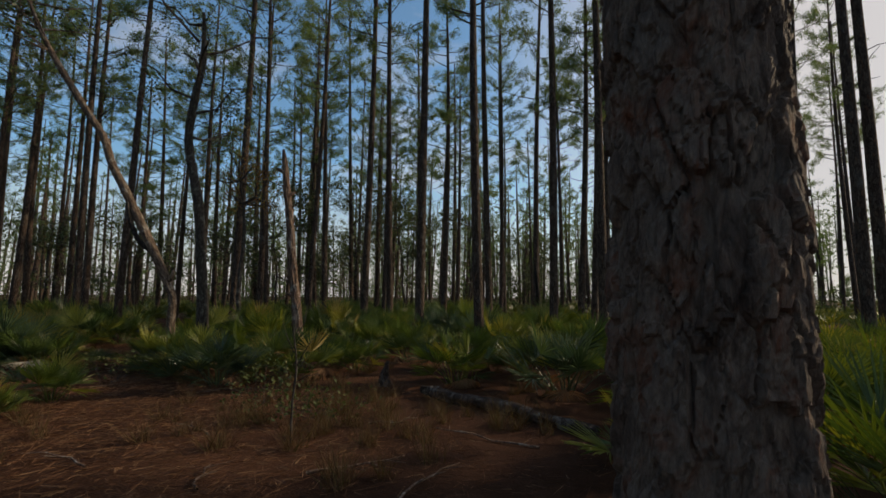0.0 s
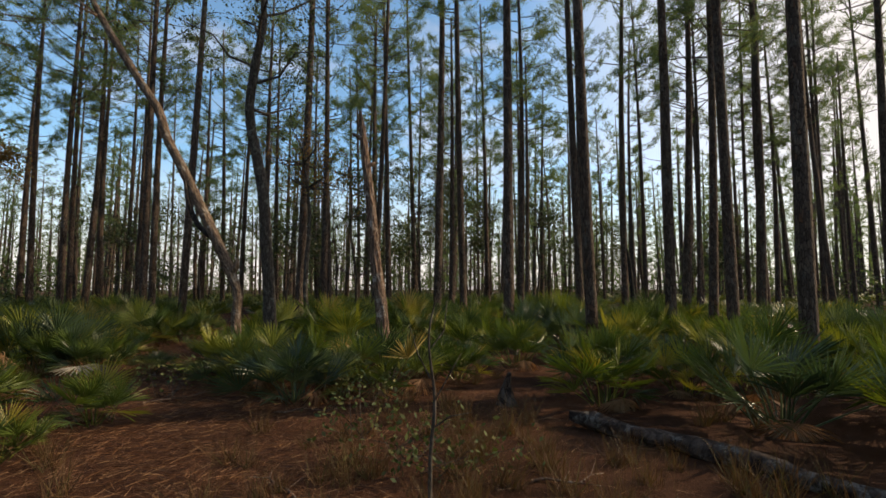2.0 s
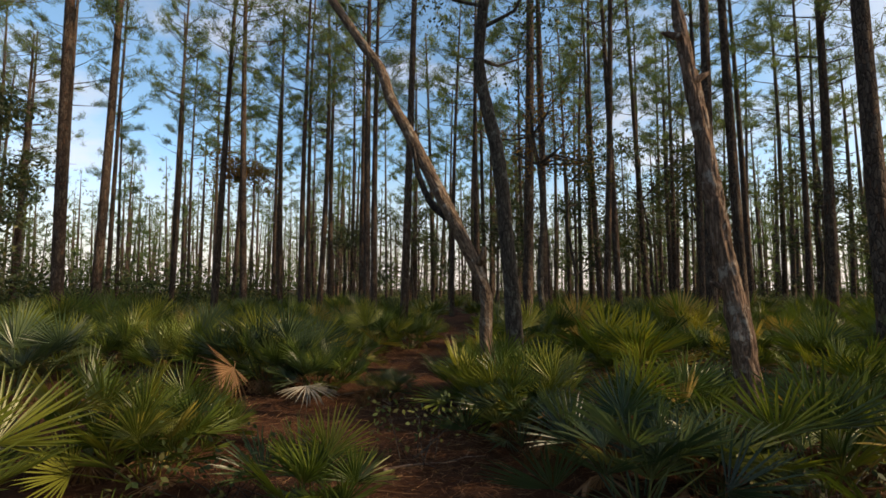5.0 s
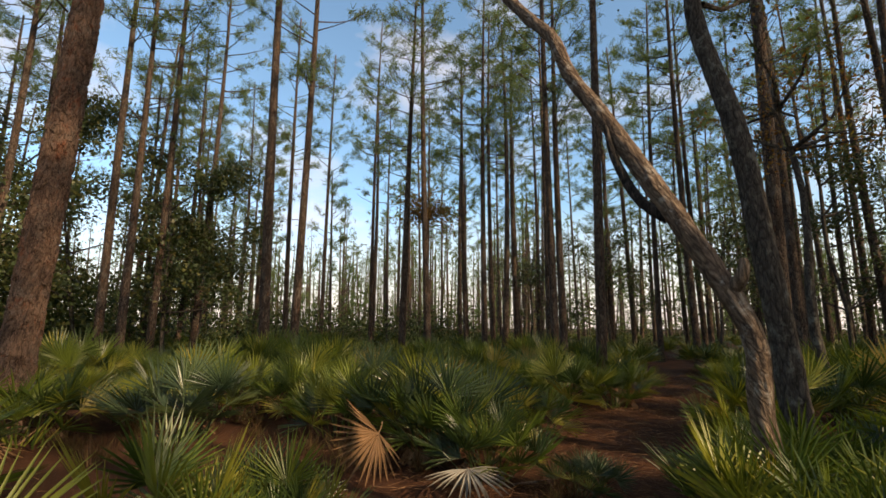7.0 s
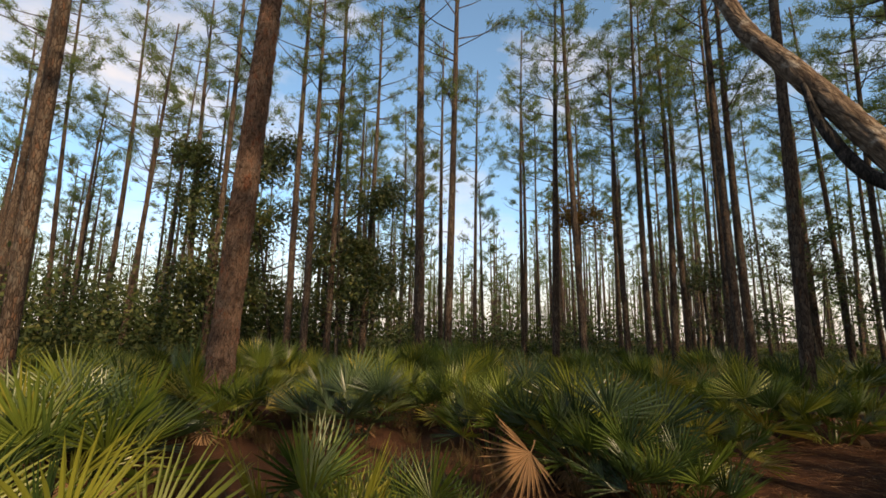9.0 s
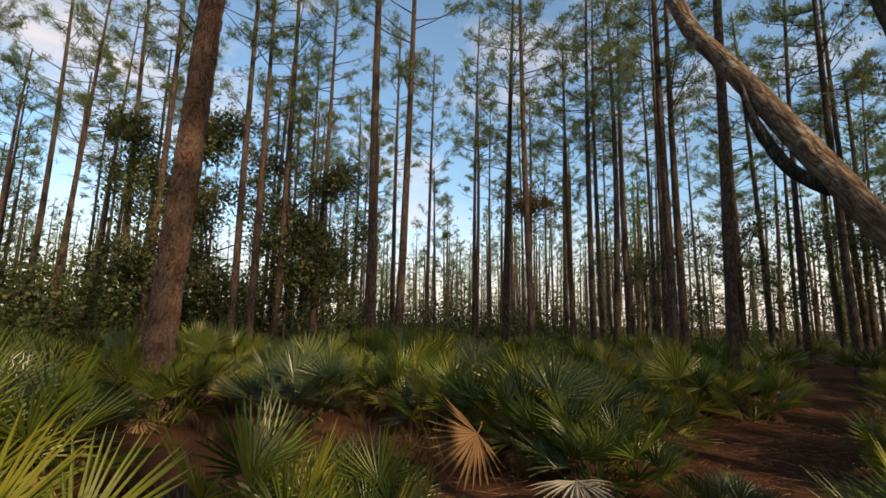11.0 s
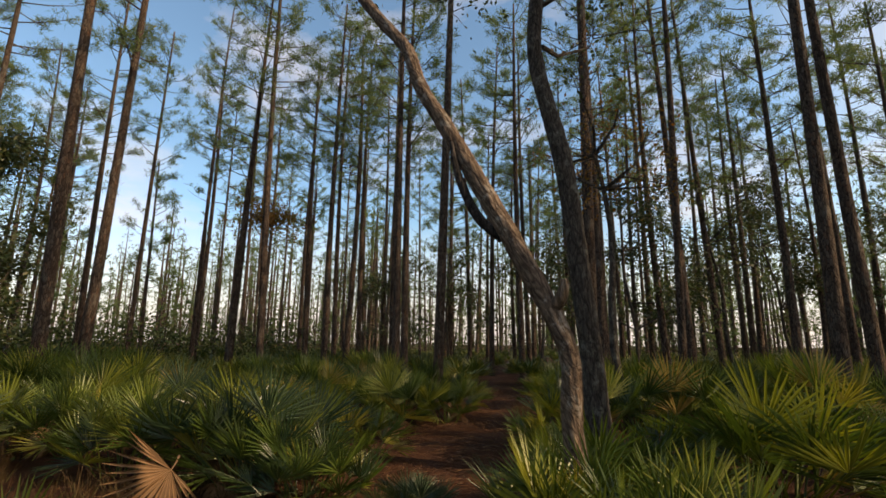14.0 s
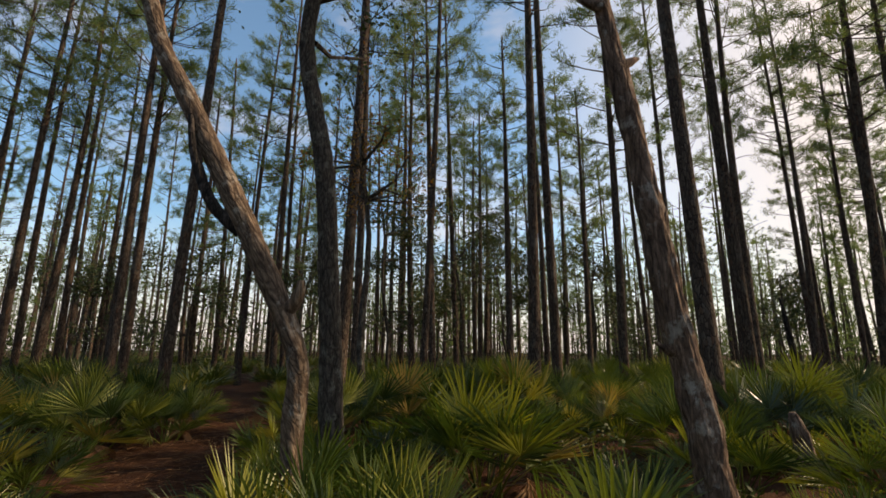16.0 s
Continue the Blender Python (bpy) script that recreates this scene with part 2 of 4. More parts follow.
THICKET = leaf_material("thicket leaves", ((0.0, (0.03, 0.05, 0.022)), (0.6, (0.06, 0.085, 0.03)), (1.0, (0.13, 0.13, 0.05))), (1.1, 1.1, 0.5), 0.25, "island", 0.6, 0.2)
RUST_LEAF = leaf_material("rust brown leaves", ((0.0, (0.17, 0.09, 0.03)), (0.6, (0.24, 0.14, 0.045)), (1.0, (0.16, 0.16, 0.05))), (1.3, 1.0, 0.5), 0.45, "island", 0.6, 0.25)
STRAW = leaf_material("fallen pine needles", ((0.0, (0.07, 0.03, 0.016)), (0.6, (0.15, 0.07, 0.036)), (1.0, (0.32, 0.19, 0.105))), (1, 0.9, 0.7), 0.1, "island", 0.75, 0.2)
GRASS = leaf_material("dry wiregrass", ((0.0, (0.07, 0.038, 0.018)), (0.55, (0.145, 0.084, 0.042)), (1.0, (0.075, 0.078, 0.028))), (1.1, 1, 0.6), 0.3, "island", 0.65, 0.25)
SHRUB_LEAF = leaf_material("small shrub leaves", ((0.0, (0.04, 0.065, 0.024)), (0.6, (0.08, 0.105, 0.035)), (1.0, (0.15, 0.14, 0.06))), (1.1, 1.1, 0.6), 0.25, "island", 0.6, 0.2)


def ground_material():
    k = Mat("pine straw floor", 0.95, 0.1)
    v = k.mapped(1, 1, 1)
    big = k.noise(v, 0.55, 5, 0.6)
    col = k.ramp(big, (0.3, (0.034, 0.016, 0.0095)), (0.5, (0.07, 0.032, 0.018)), (0.72, (0.13, 0.062, 0.035)))
    streak = k.noise(v, 26, 8, 0.75, 2.5)
    col = k.mix(1.0, col, k.ramp(streak, (0.3, (0.4, 0.36, 0.34)), (0.5, (0.9, 0.86, 0.82)), (0.72, (1.6, 1.5, 1.35))), "MULTIPLY")
    fleck = k.ramp(k.voronoi(v, 38), (0.06, (0.9, 0.9, 0.9)), (0.12, (0, 0, 0)))
    col = k.mix(fleck, col, (0.3, 0.2, 0.13))
    k.colour(col)
    k.bump(streak, 1.0, 0.03)
    return k.m


GROUND = ground_material()


# ---- building helpers ----
rng = np.random.default_rng(7)


def mesh_of(name, verts, faces, material, smooth=False):
    me = bpy.data.meshes.new(name)
    me.from_pydata([tuple(map(float, v)) for v in verts], [], faces)
    me.materials.append(material)
    if smooth:
        me.polygons.foreach_set("use_smooth", [True] * len(me.polygons))
    me.update()
    return me


def part(name, me, parent, label=""):
    ob = new(name, me)
    ob.parent = parent
    if name in ("branchwork", "crown"):
        tagged(ob, kind="stuff")
    return tagged(ob, label)


def tube(spine, radii, sides, wobble=0.0, seed=0, cap=True):
    """Rings of a tapering tube along a spine."""
    r = np.random.default_rng(seed)
    spine = np.array(spine, float)
    n = len(spine)
    verts, faces = [], []
    u = np.array([1.0, 0, 0])
    for i in range(n):
        d = spine[min(i + 1, n - 1)] - spine[max(i - 1, 0)]
        d /= np.linalg.norm(d) + 1e-9
        u = u - d * (u @ d)
        if np.linalg.norm(u) < 1e-3:
            u = np.array([0, 1.0, 0]) - d * d[1]
        u /= np.linalg.norm(u)
        w = np.cross(d, u)
        for s in range(sides):
            a = 2 * math.pi * s / sides
            q = radii[i] * (1 + wobble * r.uniform(-1, 1))
            verts.append(spine[i] + q * (math.cos(a) * u + math.sin(a) * w))
    for i in range(n - 1):
        for s in range(sides):
            t = (s + 1) % sides
            faces.append((i * sides + s, i * sides + t, (i + 1) * sides + t, (i + 1) * sides + s))
    if cap:
        faces.append(tuple(range((n - 1) * sides, n * sides)))
    return verts, faces


def merge(pieces):
    verts, faces = [], []
    for v, f in pieces:
        o = len(verts)
        verts += list(v)
        faces += [tuple(i + o for i in q) for q in f]
    return verts, faces


def smooth_spine(points, steps):
    """Catmull-Rom through the points."""
    p = [Vector(q) for q in points]
    p = [2 * p[0] - p[1]] + p + [2 * p[-1] - p[-2]]
    res = []
    for i in range(1, len(p) - 2):
        for s in range(steps):
            t = s / steps
            a0, b0, c0, d0 = p[i - 1], p[i], p[i + 1], p[i + 2]
            res.append(0.5 * ((2 * b0) + (c0 - a0) * t + (2 * a0 - 5 * b0 + 4 * c0 - d0) * t * t + (3 * b0 - a0 - 3 * c0 + d0) * t ** 3))
    res.append(p[-2])
    return res


def blades(origins, dirs, lengths, widths, r):
    """Thin pointed triangles, one per origin: numpy arrays of vertices and faces."""
    n = len(origins)
    side = np.cross(dirs, r.normal(size=(n, 3)))
    side /= np.linalg.norm(side, axis=1)[:, None] + 1e-9
    v = np.empty((n, 3, 3))
    v[:, 0] = origins - side * widths[:, None] / 2
    v[:, 1] = origins + side * widths[:, None] / 2
    v[:, 2] = origins + dirs * lengths[:, None]
    return v.reshape(-1, 3), [(3 * i, 3 * i + 1, 3 * i + 2) for i in range(n)]


def leaves_at(points, size, r, stretch=1.9):
    """Small diamond leaves at the points."""
    n = len(points)
    d = r.normal(size=(n, 3))
    d /= np.linalg.norm(d, axis=1)[:, None]
    s = np.cross(d, r.normal(size=(n, 3)))
    s /= np.linalg.norm(s, axis=1)[:, None] + 1e-9
    k = size * r.uniform(0.6, 1.3, n)[:, None]
    v = np.empty((n, 4, 3))
    v[:, 0], v[:, 2] = points, points + d * k * stretch
    v[:, 1], v[:, 3] = points + d * k * stretch * 0.5 + s * k * 0.5, points + d * k * stretch * 0.5 - s * k * 0.5
    return v.reshape(-1, 3), [(4 * i, 4 * i + 1, 4 * i + 2, 4 * i + 3) for i in range(n)]


# ---- ground ----
def make_ground():
    xs = np.concatenate([-np.geomspace(1500, 26, 16), np.arange(-24, 14.1, 0.35), np.geomspace(16, 1500, 16)])
    ys = np.concatenate([-np.geomspace(1500, 7, 14), np.arange(-6, 30.1, 0.35), np.geomspace(32, 1500, 16)])
    verts, faces = [], []
    for y in ys:
        for x in xs:
            near = max(0.0, 1 - max(abs(x + 5) / 20, abs(y - 12) / 20))
            verts.append((x, y, near * (0.05 * noise.noise((x * 0.6, y * 0.6, 0)) + 0.02 * noise.noise((x * 2.6, y * 2.6, 5)))))
    w = len(xs)
    for j in range(len(ys) - 1):
        for i in range(w - 1):
            faces.append((j * w + i, j * w + i + 1, (j + 1) * w + i + 1, (j + 1) * w + i))
    tagged(new("ground", mesh_of("ground", verts, faces, GROUND, True)), "reddish brown forest floor covered in pine straw", "ground", kind="structure")


make_ground()


# ---- pines ----
def tufts(ends, r, per, length, width):
    """Needle tufts: short blades that fan out and forwards from each twig end."""
    o = np.repeat(np.array([q[0] for q in ends]), per, axis=0)
    f = np.repeat(np.array([q[1] for q in ends]), per, axis=0)
    d = f * 0.4 + r.normal(size=o.shape) * 0.7 + np.array([0, 0, 0.2])
    d /= np.linalg.norm(d, axis=1)[:, None]
    o = o + r.normal(size=o.shape) * 0.07
    return blades(o, d, length * r.uniform(0.7, 1.2, len(o)), width * r.uniform(0.7, 1.3, len(o)), r)


def pine_parts(seed, height, radius, crown_from, limbs, per, needle, width, sides, twigs=9):
    r = np.random.default_rng(seed)
    bend = r.normal(size=2) * 0.22
    zs = np.concatenate([[-0.15, 0.0, 0.12, 0.4], np.linspace(1.0, height, 13)])
    spine = [(bend[0] * math.sin(z / height * 2.4), bend[1] * math.sin(z / height * 3.1), z) for z in zs]
    rad = [radius * (1.32 if z < 0.05 else 1.16 if z < 0.2 else 1.05 if z < 0.6 else 1.0 - 0.72 * (z / height) ** 1.25) for z in zs]
    trunk = tube(spine, rad, sides, 0.03, seed)
    wood, ends = [], []
    for i in range(limbs):
        f = (i + r.uniform(0, 0.8)) / limbs
        z = crown_from + (height - 0.4 - crown_from) * f
        az = r.uniform(0, 2 * math.pi)
        reach = (2.9 - 1.9 * f) * r.uniform(0.55, 1.15) * (0.6 if i < 3 else 1)
        base = np.array([bend[0] * math.sin(z / height * 2.4), bend[1] * math.sin(z / height * 3.1), z])
        out_ = np.array([math.cos(az), math.sin(az), 0])
        up = r.uniform(0.1, 0.55) + 0.5 * f
        pts = [base, base + out_ * reach * 0.4 + np.array([0, 0, reach * up * 0.22]), base + out_ * reach * 0.75 + np.array([0, 0, reach * up * 0.5]), base + out_ * reach + np.array([0, 0, reach * up * 0.85])]
        wood.append(tube(pts, [0.034 - 0.012 * f, 0.022, 0.014, 0.005], 4, 0, seed))
        if i < 2 and r.uniform() < 0.7:
            continue
        for j in range(twigs):
            t = r.uniform(0.3, 1.0)
            p0 = pts[1] + (pts[3] - pts[1]) * t
            side = np.array([-out_[1], out_[0], 0]) * r.uniform(-1, 1) + out_ * 0.5 + np.array([0, 0, r.uniform(-0.1, 0.7)])
            side /= np.linalg.norm(side)
            p1 = p0 + side * r.uniform(0.2, 0.75)
            wood.append(tube([p0, p1], [0.008, 0.004], 3, 0, seed, False))
            ends.append((p1, side))
            if r.uniform() < 0.6:
                ends.append((p0 + (p1 - p0) * 0.5, side))
    for i in range(5):
        z = r.uniform(crown_from * 0.45, crown_from)
        az = r.uniform(0, 6.28)
        base = np.array([bend[0] * math.sin(z / height * 2.4), bend[1] * math.sin(z / height * 3.1), z])
        tip = base + np.array([math.cos(az), math.sin(az), r.uniform(-0.2, 0.5)]) * r.uniform(0.25, 1.1)
        wood.append(tube([base, (base + tip) / 2 + np.array([0, 0, 0.06]), tip], [0.02, 0.014, 0.005], 3, 0, seed, False))
    needles = tufts(ends, r, per, needle, width)
    return trunk, merge(wood), needles


PINES = []
for s, (h, cf, nl) in enumerate(((21, 10.5, 26), (23, 12.5, 24), (19, 9.0, 26), (22, 11.5, 22), (17.5, 8.0, 24), (20, 12.0, 20), (14.0, 4.2, 24), (16.5, 5.5, 24))):
    t, w, nd = pine_parts(40 + s, h, 0.17, cf, nl + 6, 12, 0.28, 0.03, 10)
    root = new("pine_tree")
    tagged(root, "tall straight pine with bare grey-brown trunk and high thin crown", "tree", "pines of the wood")
    part("trunk", mesh_of("trunk", *t, BARK, True), root)
    part("branchwork", mesh_of("branchwork", *w, BARK), root)
    part("crown", mesh_of("crown", *nd, NEEDLES), root, "green needle tufts")
    PINES.append(root)
used = set()


def pine(x, y, k=1.0, which=None, lean=(0, 0), turn=None):
    i = int(rng.integers(6)) if which is None else which
    rz = float(rng.uniform(0, 360)) if turn is None else turn
    m = Matrix.Translation((x, y, 0)) @ Euler((radians(lean[0]), radians(lean[1]), 0)).to_matrix().to_4x4() @ pose(0, 0, 0, 0, 0, rz) @ Matrix.Diagonal((k, k, 1, 1))
    if i not in used:
        used.add(i)
        PINES[i].matrix_basis = m
        return PINES[i]
    ob = copy_thing(PINES[i], m)
    ob.matrix_basis = m
    return ob


WEST = [(-15.6, 2.0), (-28.7, 3.5), (-24.5, 7.6), (-25.5, 8.6), (-28.0, 10.5), (-41.4, 15.8), (-19.3, 10.9), (-19.1, 11.7), (-35.6, 19.8), (-34.4, 23.1),
        (-22.2, 17.7), (-20.7, 18.1), (-29.4, 27.2), (-20.9, 21.5), (-23.2, 24.3), (-21.7, 23.6), (-24.2, 27.2), (-22.0, 27.5), (-17.0, 22.3), (-24.9, 7.0), (-32.5, 10.6), (-34.0, -2.0), (-30.0, 0.0), (-38.0, 2.0), (-33.0, -6.0), (-27.0, -3.5)]
NORTH = [(-11.7, 16.9), (-20.5, 33.8), (-16.1, 28.4), (-13.6, 26.6), (-15.5, 31.9), (-9.3, 23.8), (-9.3, 33.3), (-8.0, 29.3), (-16.3, 20.9), (-9.5, 25.4),
         (-6.8, 23.6), (-7.5, 40.3), (-4.9, 34.4), (2.8, 41.2), (0.0, 23.3), (3.4, 27.6), (1.9, 19.1), (-3.3, 19.5), (-2.4, 21.5), (-8.05, 18.0), (-6.8, 27.0),
         (-6.0, 31.0), (-3.5, 28.0), (-1.5, 31.0), (-5.2, 37.0), (1.0, 33.0), (-10.5, 36.0), (-12.0, 39.0), (-2.5, 44.0), (4.5, 34.0)]
# EAST's last three pines are unseen, added to shade the palmettos near the start
EAST = [(11.0, 31.0), (9.0, 37.0), (17.0, 30.0), (13.0, 42.0), (22.0, 39.0), (1.0, 12.77), (-0.77, 15.2), (3.64, 15.5), (4.8, 24.2), (6.0, 20.6), (5.4, 15.8), (11.1, 25.3), (4.4, 11.1), (10.4, 11.5), (11.7, 12.4), (5.6, 17.5), (10.3, 29.8), (9.2, 21.5), (13.0, 20.5), (15.5, 27.0), (19.0, 24.5), (8.0, 31.5), (18.5, 32.0), (25.0, 10.4), (19.0, 8.4), (31.0, 12.0)]
placed = []
for x, y in WEST + NORTH + EAST:
    pine(x, y, float(rng.uniform(0.8, 1.0)), None, (float(rng.normal(0, 0.9)), float(rng.normal(0, 0.9))))
    placed.append((x, y))

# more of the wood: trees that stand between 25 and 48 m out
tries = 0
while tries < 4000 and len(placed) < 248:
    tries += 1
    d, az = rng.uniform(20, 50), rng.uniform(-180, 180)
    x, y = -4 + d * math.sin(radians(az)), 6 + d * math.cos(radians(az))
    if (-125 < az < 75 and d < 28) or 56 < az < 98:
        continue
    if min((x - p) ** 2 + (y - q) ** 2 for p, q in placed) < 5.0:
        continue
    pine(x, y, float(rng.uniform(0.75, 1.1)), int(rng.integers(8)), (float(rng.normal(0, 1.0)), float(rng.normal(0, 1.0))))
    placed.append((x, y))


def plated_pine(name, x, y, height, radius, sides, close, step, amp, label, seed, cf, tilt_x=0.0, tilt_y=0.0, bark=None):
    """A pine close to the trail: its bark is modelled as separate plates up to the height 'close'."""
    t, w, nd = pine_parts(seed, height, radius, cf, 30, 16, 0.27, 0.026, 12)
    zs = np.concatenate([np.arange(-0.1, close, step), np.arange(close, height, 0.7)])
    verts, faces = [], []
    for z in zs:
        flare = 1 + 0.3 * math.exp(-max(z, 0) * 3.2)
        rr = radius * flare * (1 - 0.72 * (max(z, 0) / height) ** 1.25)
        for s in range(sides):
            a = 2 * math.pi * s / sides
            p = Vector((math.cos(a) * rr, math.sin(a) * rr, z))
            q = Vector((p.x, p.y, p.z * 0.38)) * 16 + Vector((seed, 0, 0))
            q += noise.noise_vector(q * 0.8) * 0.35 + noise.noise_vector(q * 3.0) * 0.1
            ds, pts = noise.voronoi(q)
            q2 = q * 2.3 + Vector((3, 1, 7))
            ds2, pts2 = noise.voronoi(q2)
            q3 = q * 5.2
            ds3, pts3 = noise.voronoi(q3)
            level = 0.8 * noise.cell(pts[0] * 7.3) + 0.3 * noise.cell(pts2[0] * 5.1) + 0.12 * noise.cell(pts3[0] * 3.7)
            tilt = 0.3 * (pts[0].z - q.z) + 0.12 * (pts2[0].z - q2.z)
            crack = min(1.0, (ds[1] - ds[0]) / 0.08) * (0.72 + 0.28 * min(1.0, (ds2[1] - ds2[0]) / 0.12))
            hgt = amp * (crack * (0.8 + level + tilt) + 0.12 * noise.noise(q * 9)) if z < close else amp * 0.5
            k = 1 + hgt / rr
            verts.append((p.x * k, p.y * k, z))
    for i in range(len(zs) - 1):
        for s in range(sides):
            u = (s + 1) % sides
            faces.append((i * sides + s, i * sides + u, (i + 1) * sides + u, (i + 1) * sides + s))
    root = new(name)
    root.location = (x, y, 0)
    tagged(root, label, "tree", "pines by the trail")
    part("trunk", mesh_of("trunk", verts, faces, bark or BARK_CLOSE, False), root, "deeply plated flaking bark")
    part("branchwork", mesh_of("branchwork", *w, BARK), root)
    part("crown", mesh_of("crown", *nd, NEEDLES), root, "green needle tufts")
    root.rotation_euler = (radians(tilt_x), radians(tilt_y), 0)
    return root


plated_pine("pine_tree", 0.575, 1.04, 21, 0.178, 210, 3.0, 0.009, 0.018, "large pine with dark flaking plated bark beside the trail", 3, 11)
plated_pine("pine_tree", -5.76, 5.08, 20, 0.172, 140, 4.0, 0.012, 0.018, "pine with warm sunlit plated bark beside the trail", 4, 11)
plated_pine("pine_tree", -13.7, 5.66, 22, 0.215, 170, 9.0, 0.018, 0.019, "pine with red-brown plated bark among palmettos", 5, 12, -2.2, 0.8, BARK_RED)


# far wood
def far_wood():
    r = np.random.default_rng(11)
    wood, needles = [], []
    for i in range(1350):
        d, az = 46 + 90 * r.uniform() ** 0.85, r.uniform(-140, 90)
        if 55 < az < 90 and d < 66:
            continue
        x, y, h = -4 + d * math.sin(radians(az)), 6 + d * math.cos(radians(az)), (r.uniform(5, 12) if r.uniform() < 0.42 else r.uniform(14, 22))
        lx, ly = r.normal(0, 0.4, 2)
        wood.append(tube([(x, y, -0.1), (x + lx * 0.6, y + ly * 0.6, h * 0.5), (x + lx, y + ly, h)], [0.0105 * h, 0.008 * h, 0.03], 5, 0, i, False))
        ends = []
        low_ = r.uniform(0.36, 0.55) if h > 13 else r.uniform(0.12, 0.3)
        for j in range(52):
            z = h * r.uniform(low_, 1.0)
            reach = (1 - z / h) * 3.2 + 0.5
            v = r.normal(size=3)
            v[2] = abs(v[2]) * 0.4
            ends.append((np.array([x + lx + r.normal() * reach * 0.55, y + ly + r.normal() * reach * 0.55, z]), v / np.linalg.norm(v)))
        needles.append(tufts(ends, r, 8, 0.5, 0.085))
    tagged(new("far_pine_trunks", mesh_of("far_pine_trunks", *merge(wood), BARK, True)), "thin trunks of the distant pine wood", "woods", kind="stuff")
    tagged(new("far_pine_crowns", mesh_of("far_pine_crowns", *merge(needles), FAR_NEEDLES)), "green crowns of the distant pine wood", "woods", kind="stuff")


far_wood()


def thicket():
    """The low green and brown bushes that close the view under the far crowns."""
    r = np.random.default_rng(17)
    pts = []
    for i in range(1250):
        d, az = 36 + 95 * r.uniform() ** 0.8, r.uniform(-140, 95)
        if i < 130:
            d, az = r.uniform(24, 36), r.uniform(-118, -84)
        elif i < 230:
            d, az = r.uniform(31, 46), r.uniform(-84, -48)
        x, y = -4 + d * math.sin(radians(az)), 6 + d * math.cos(radians(az))
        h = r.uniform(2.0, 4.2) if i < 130 else r.uniform(1.6, 3.4) if i < 230 else r.uniform(1.0, 2.0 + 0.02 * d) * (1.5 if r.uniform() < 0.12 else 1)
        n = 320 if i < 130 else 165
        v = r.normal(size=(n, 3)) * np.array([h * 0.55, h * 0.55, h * 0.3]) + np.array([x, y, h * 0.55])
        v[:, 2] = h * 1.15 * r.uniform(0, 1, n) ** 1.5 + 0.05
        pts.append(v)
    tagged(new("far_thicket", mesh_of("far_thicket", *leaves_at(np.concatenate(pts), 0.125, r, 1.7), THICKET)), "low dark green bushes in the far wood", "bushes", kind="stuff")


thicket()


# ---- broadleaf trees ----
def leafy_tree(x, y, height, spread, seed, material, label, leaves=2600, leaf=0.085, low=0.3):
    r = np.random.default_rng(seed)
    wood = []
    lean = r.normal(0, 0.25, 2)
    tips = []
    trunk = [(lean[0] * z * 0.25 + 0.1 * math.sin(z * 1.3 + seed), lean[1] * z * 0.25, z) for z in np.linspace(-0.1, height * 0.8, 9)]
    for i in range(16):
        z = height * r.uniform(low, 0.8)
        k = min(8, int(z / (height * 0.8) * 8))
        b = np.array(trunk[k])
        az = r.uniform(0, 6.28)
        v = np.array([math.cos(az), math.sin(az), r.uniform(0.1, 0.8)]) * spread * r.uniform(0.5, 1.0)
        pts = [b, b + v * 0.5 + r.normal(0, 0.12, 3), b + v + r.normal(0, 0.15, 3)]
        wood.append(tube(pts, [0.04, 0.025, 0.008], 4, 0, i, False))
        for j in range(3):
            t = r.uniform(0.4, 1.0)
            p = pts[1] + (pts[2] - pts[1]) * t
            q = p + r.normal(0, 0.35, 3)
            wood.append(tube([p, q], [0.012, 0.004], 3, 0, i, False))
            tips.append(q)
    tips = np.array(tips)
    at = tips[r.integers(len(tips), size=leaves)] + r.normal(0, 0.2 + 0.09 * spread, (leaves, 3)) * np.array([1, 1, 0.6])
    root = new("oak_tree")
    root.location = (x, y, 0)
    tagged(root, label, "tree", "understory oaks")
    part("trunk", mesh_of("trunk", *tube(trunk, np.linspace(0.1, 0.03, 9), 8, 0.05, seed), OAK_BARK, True), root)
    part("branchwork", mesh_of("branchwork", *merge(wood), OAK_BARK), root)
    part("crown", mesh_of("crown", *leaves_at(at, leaf, r), material), root)


DARK = "dark green bushy understory oak among the pines"
leafy_tree(-31.0, 3.4, 14.0, 3.6, 1, OAK_LEAF, DARK, 15000, 0.1, 0.2)
leafy_tree(-27.5, 9.3, 11.0, 3.0, 2, OAK_LEAF, DARK, 12000, 0.095, 0.2)
leafy_tree(-29.5, 6.5, 9.0, 3.2, 3, OAK_LEAF, DARK, 8000, 0.1)
leafy_tree(-33.0, 11.5, 8.5, 3.2, 12, OAK_LEAF, DARK, 7000, 0.1)
leafy_tree(-24.6, 21.0, 10.5, 1.5, 4, RUST_LEAF, "slim oak with rust brown leaves between pines", 3000, 0.075, 0.66)
leafy_tree(-9.0, 28.5, 11.5, 2.8, 5, OAK_LEAF, DARK, 5500, 0.085, 0.25)
leafy_tree(-14.2, 30.0, 8.5, 2.8, 6, OAK_LEAF, DARK, 4000, 0.085, 0.25)
leafy_tree(-20.5, 31.0, 8.0, 2.8, 7, OAK_LEAF, DARK, 4000, 0.085, 0.25)
leafy_tree(-3.0, 39.0, 12.0, 3.2, 8, OAK_LEAF, DARK, 6000, 0.1, 0.2)
leafy_tree(-6.9, 16.2, 8.0, 1.3, 9, RUST_LEAF, "slender young oak with sparse brown and green leaves", 1500, 0.045, 0.55)
